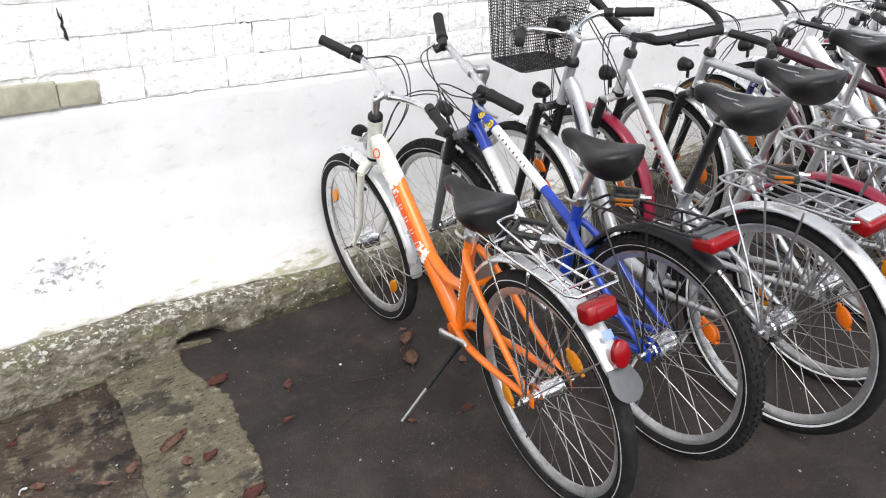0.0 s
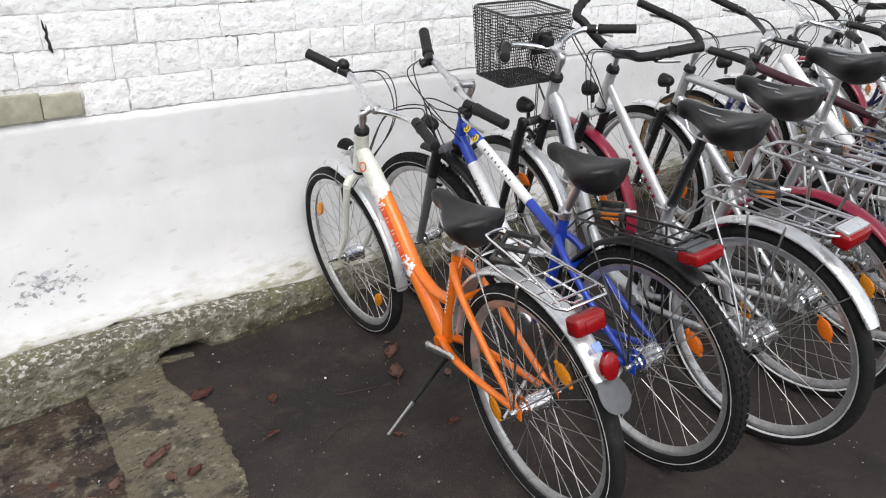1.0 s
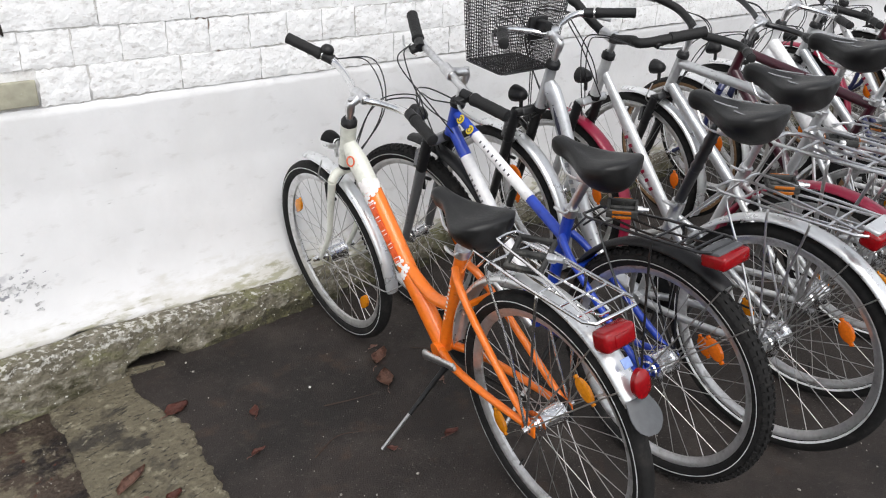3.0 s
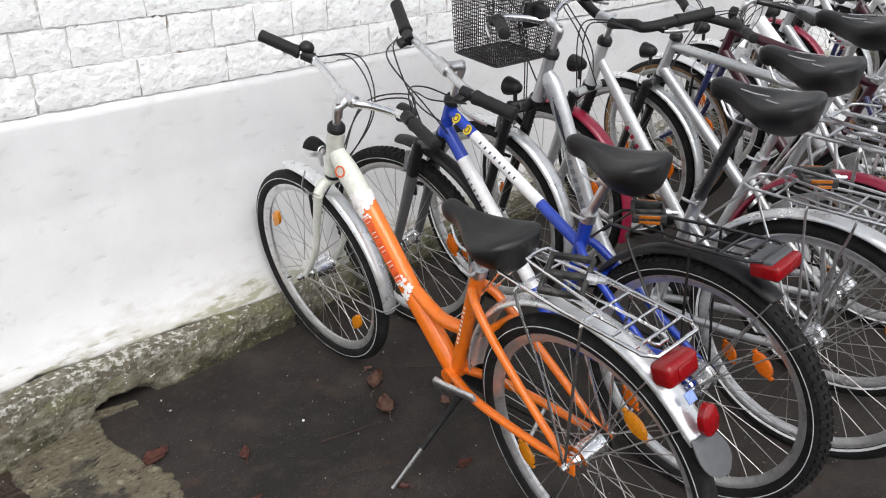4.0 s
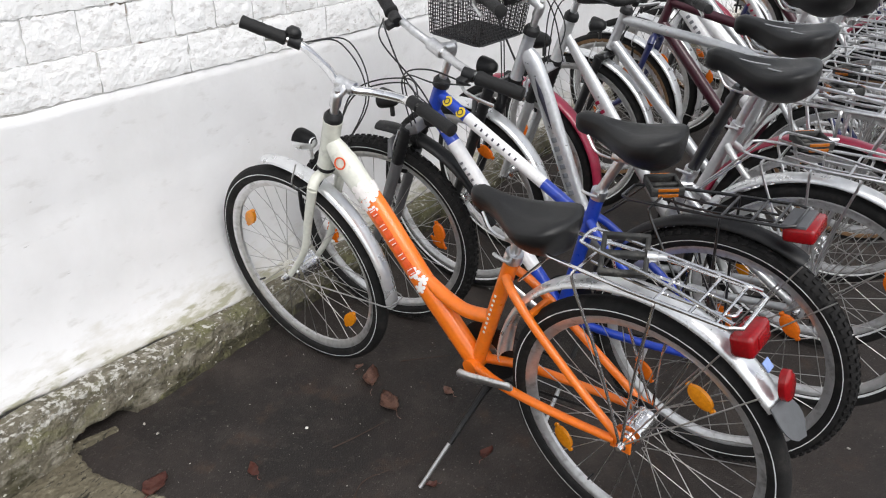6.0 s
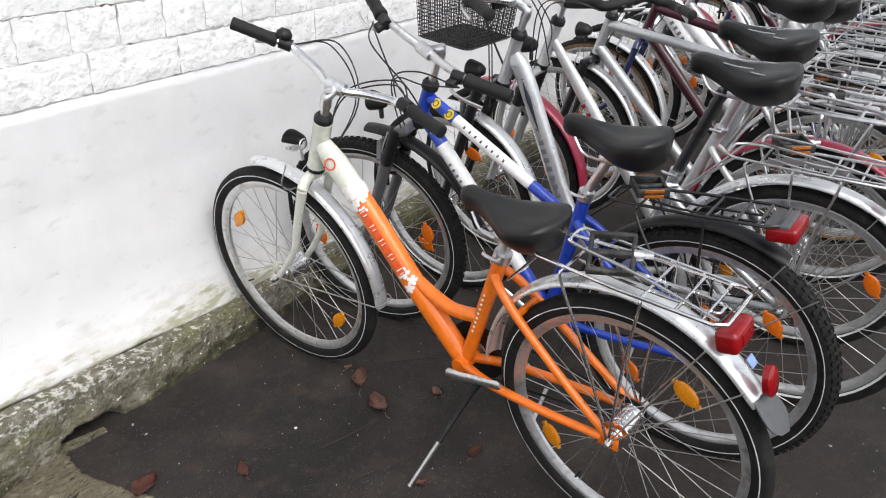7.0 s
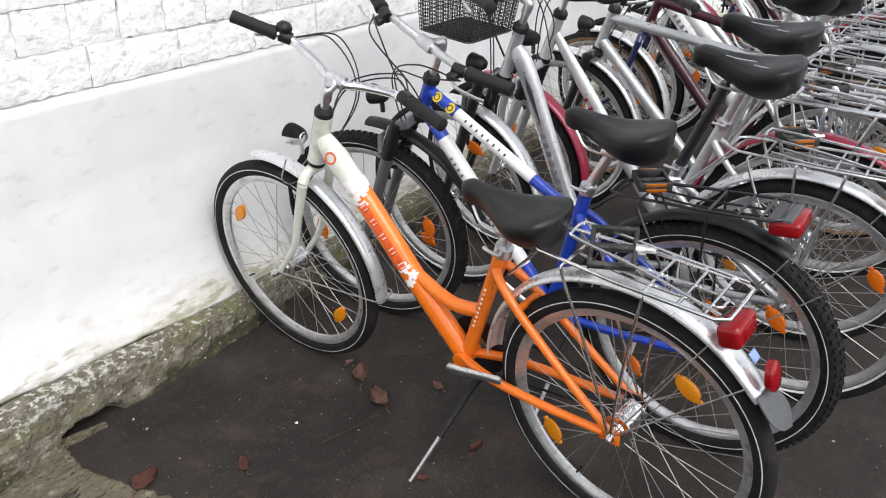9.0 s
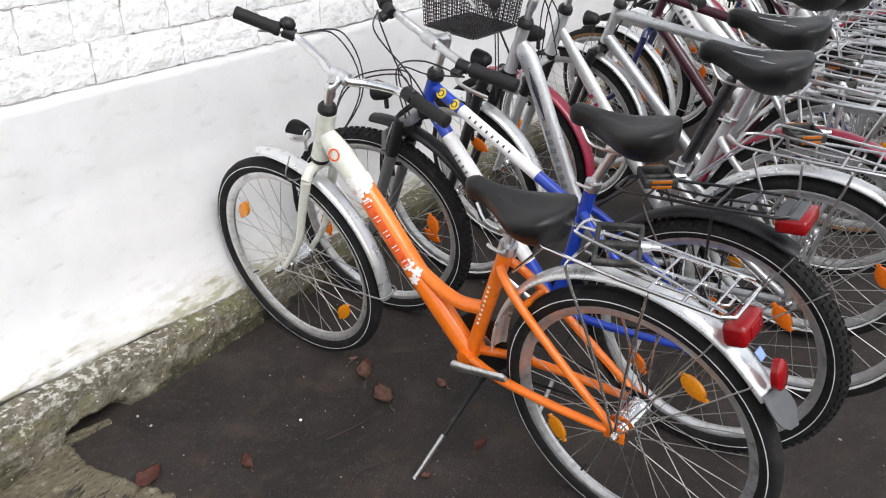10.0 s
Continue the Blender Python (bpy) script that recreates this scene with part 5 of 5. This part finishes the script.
LP = "black plastic pedal with amber reflectors clamped on the rack"
loose_pedal(one, 0.059, 0.0, 0.775, 115, 2, "black plastic pedal lying tilted, clamped on the wire rack", False, 22)
loose_pedal(two, 0.195, -0.035, 0.735, 128, 0, LP)
loose_pedal(three, 0.075, -0.045, 0.795, 128, 0, LP)
loose_pedal(four, 0.02, -0.02, 0.860, 30, 8, LP)
loose_pedal(five, 0.06, -0.02, 0.795, 60, 10, LP)


# ---- fallen leaves, twigs, litter ----
leaf_mat = surface("wet_brown_leaf", (0.27, 0.150, 0.112), [((0.09, 0.042, 0.030), 0.5, 0.66, 40, ONE), ((0.30, 0.18, 0.13), 0.62, 0.7, 25, ONE)], 60, (0.25, 0.5), 0.4, 160)
red_leaf = surface("wet_red_leaf", (0.15, 0.055, 0.040), [((0.09, 0.018, 0.012), 0.5, 0.66, 40, ONE)], 60, (0.25, 0.5), 0.4, 160)
twig_mat = surface("twig_bark", (0.045, 0.024, 0.016), [((0.03, 0.02, 0.016), 0.5, 0.65, 60, ONE)], 60, (0.6, 0.9), 0.5, 200)


def leaf(x, y, long, wide, turn, curl, material, label):
    bm = B()
    rows = []
    n = 12
    for i in range(n + 1):
        t = i / n
        w = wide / 2 * math.sin(math.pi * t ** 0.85) ** 0.8 * (1 + 0.10 * math.sin(17 * t))
        cx = long * (t - 0.5)
        row = []
        for j in range(-3, 4):
            s = j / 3
            z = 0.003 + curl * abs(s) ** 1.6 + curl * 0.6 * (2 * t - 1) ** 2 + 0.0015 * math.sin(9 * t + 3 * s)
            row.append(bm.verts.new((cx, w * s + 0.004 * math.sin(5 * t), z)))
        rows.append(row)
    for i in range(n):
        for j in range(6):
            bm.faces.new((rows[i][j], rows[i][j + 1], rows[i + 1][j + 1], rows[i + 1][j]))
    bmesh.ops.solidify(bm, geom=bm.faces[:], thickness=0.0006)
    tube(bm, spline([(-long * 0.5, 0, 0.004), (-long * 0.66, 0.006, 0.004), (-long * 0.82, 0.002, 0.004)], 3), 0.0009, 5)
    me = finish(bm, "fallen_leaf", material, 60)
    ob = new("fallen_leaf", me)
    ob.matrix_world = pose(x, y, ground_z(x, y) + (0.008 if x < -0.2 else 0.003), 0, 0, turn)
    return tagged(ob, label, "leaf", "fallen leaves")


LB = "curled wet brown leaf lying on the asphalt"
LR = "flat reddish leaf on the ground"
for x, y, a, w, t, cu, m, lb in ((0.474, -0.572, 0.100, 0.048, 40, 0.014, leaf_mat, LB), (0.412, -0.69, 0.096, 0.056, 65, 0.012, leaf_mat, LB), (0.40, -1.04, 0.058, 0.028, 10, 0.004, red_leaf, LR),
        (0.215, -0.985, 0.035, 0.022, 150, 0.006, red_leaf, LR), (-0.095, -0.74, 0.055, 0.02, 20, 0.003, red_leaf, LR), (-0.425, -0.615, 0.125, 0.038, 35, 0.012, leaf_mat, "long curled brown leaf on the concrete strip"),
        (-0.357, -0.75, 0.06, 0.034, 40, 0.005, red_leaf, LR), (-0.192, -0.390, 0.09, 0.055, 25, 0.003, red_leaf, LR), (-0.315, -0.98, 0.085, 0.05, 30, 0.004, red_leaf, LR), (0.56, -0.80, 0.045, 0.03, 80, 0.004, leaf_mat, LB),
        (-0.42, -0.72, 0.05, 0.03, 100, 0.004, leaf_mat, LR), (-0.008, -0.560, 0.06, 0.028, 70, 0.002, red_leaf, LR), (0.50, -0.50, 0.03, 0.02, 10, 0.004, leaf_mat, LB)):
    leaf(x, y, a, w, t, cu, m, lb)
rl = random.Random(11)
for k in range(16):
    leaf(rl.uniform(-1.1, -0.54), rl.uniform(-1.0, -0.25), rl.uniform(0.03, 0.07), rl.uniform(0.018, 0.035), rl.uniform(0, 360), rl.uniform(0.002, 0.008), rl.choice((leaf_mat, red_leaf)), "rotting leaf in the muddy corner")
for pts in (((0.175, -0.677, 0.004), (0.25, -0.705, 0.006), (0.345, -0.728, 0.004)), ((0.60, -0.585, 0.004), (0.655, -0.64, 0.005), (0.717, -0.70, 0.004)), ((0.02, -0.87, 0.004), (0.12, -0.83, 0.005), (0.20, -0.86, 0.004))):
    ob = new("twig", finish(tube(B(), spline(pts, 5), [0.0022, 0.001], 6), "twig", twig_mat))
    tagged(ob, "thin brown twig on the asphalt", "twig", "twigs")
grit = B()
rg = random.Random(21)
for k in range(420):
    x, y = rg.uniform(-1.2, 1.6), rg.uniform(-2.3, -0.14)
    s = rg.uniform(0.0008, 0.0024) if k > 45 else rg.uniform(0.0025, 0.0042)
    bmesh.ops.create_icosphere(grit, subdivisions=1, radius=s, matrix=pose(x, y, ground_z(x, y) + s * 0.5 + (0.007 if x < -0.2 else 0.002), 0, 0, rg.uniform(0, 90)) @ Matrix.Diagonal((1.4, 1, 0.7, 1)))
ob = new("grit", finish(grit, "grit", mat("pale_grit", (0.36, 0.34, 0.31), 0.9, 0, 0.3, 40)))
tagged(ob, "scattered pale grit and crumbs on the asphalt", "grit", kind="stuff")
pale = mat("pale_scrap", (0.72, 0.71, 0.68), 0.7)
for x, y, a in ((-0.86, -0.52, 30), (-0.78, -0.64, 100)):
    ob = new("paper_scrap", finish(tube(B(), spline([(0, 0, 0), (0.015, 0.008, 0.003), (0.03, 0.002, 0)], 4), 0.004, 6, 0.5), "paper_scrap", pale))
    ob.matrix_world = pose(x, y, ground_z(x, y) + 0.012, 0, 0, a)
    tagged(ob, "small crumpled white paper scrap in the mud", "litter")
ob = new("pebble", finish(lathe(B(), [(0.001, -0.002), (0.0042, -0.0015), (0.005, 0.001), (0.003, 0.003), (0.001, 0.0034)], 10, "Z"), "pebble", pale))
ob.matrix_world = pose(0.194, -0.561, 0.004)
tagged(ob, "small white pebble on the asphalt", "pebble")


# ---- brick courses ----
def brick_mesh(seed, long, high):
    rnd = random.Random(seed)
    bm = B()
    nx, nzr = 12, 5
    f = []
    for j in range(nzr + 1):
        for i in range(nx + 1):
            u, v = i / nx, j / nzr
            edge = min(u, 1 - u, v * 0.4, (1 - v) * 0.4)
            x = (u - 0.5) * long + (0.011 * noise.noise(Vector((seed, v * 6, 1 + i))) if i in (0, nx) else 0)
            z = (v - 0.5) * high + (0.0085 * noise.noise(Vector((seed, u * 9, 2 + j))) if j in (0, nzr) else 0)
            y = 0.0015 + 0.0015 * noise.noise(Vector((seed, u * 7, v * 7))) if edge < 0.01 else -0.001 - 0.005 * noise.noise(Vector((seed * 3.1, u * 4, v * 2))) - 0.002 * noise.noise(Vector((seed * 2.3, u * 13, v * 6)))
            f.append(bm.verts.new((x, y, z)))
    w = nx + 1
    for j in range(nzr):
        for i in range(nx):
            bm.faces.new((f[j * w + i], f[j * w + i + 1], f[(j + 1) * w + i + 1], f[(j + 1) * w + i]))
    rim = [e for e in bm.edges if e.is_boundary]
    ex = bmesh.ops.extrude_edge_only(bm, edges=rim)
    bmesh.ops.translate(bm, vec=(0, 0.02, 0), verts=[g for g in ex["geom"] if isinstance(g, bmesh.types.BMVert)])
    return finish(bm, "brick", brick_paint, 65)


COURSE, LONG = 0.1095, 0.2865
kinds = [brick_mesh(k, LONG - 0.004, COURSE - 0.0055) for k in range(10)]
heads = [brick_mesh(20 + k, LONG / 2 - 0.004, COURSE - 0.0055) for k in range(8)]
rk = random.Random(8)
rest_v, rest_f = [], []
tiltm = Matrix.Rotation(math.atan(-SLOPE), 4, "Y")
for row in range(0, 20):
    z0 = 0.9075 + COURSE * (row + 0.5)
    # stretcher and header courses take turns
    x = (0.131, 0.098, 0.186, 0.039)[row % 4] - 10 * LONG
    while x < X1 - LONG:
        short = row % 2 == 1 and row != 3
        L = LONG / 2 if short else LONG
        c = x + L / 2
        m = pose(c, -0.001 + rk.uniform(-0.0025, 0.0025), z0 + SLOPE * c + rk.uniform(-0.0015, 0.0015)) @ tiltm @ pose(0, 0, 0, rk.uniform(-1.2, 1.2), rk.uniform(-0.5, 0.5), rk.uniform(-0.6, 0.6))
        me = rk.choice(heads if short else kinds)
        x += L
        if row == 0 and -0.90 < c < -0.25:
            if c < -0.4:
                continue
            c, me = -0.231, heads[0]
            m = pose(c, -0.001, z0 + SLOPE * c) @ tiltm
        if row < 8 and -1.6 < c < 5.6:
            part("brick", me, brick_paint, wall, m=m)
        else:
            k = len(rest_v)
            rest_v += [tuple(m @ v.co) for v in me.vertices]
            rest_f += [tuple(k + i for i in p.vertices) for p in me.polygons]
me = bpy.data.meshes.new("brickwork")
me.from_pydata(rest_v, [], rest_f)
me.materials.append(brick_paint)
ob = new("brickwork", me)
ob.parent = wall
tagged(ob, "whitewashed bricks further along and above", kind="stuff")
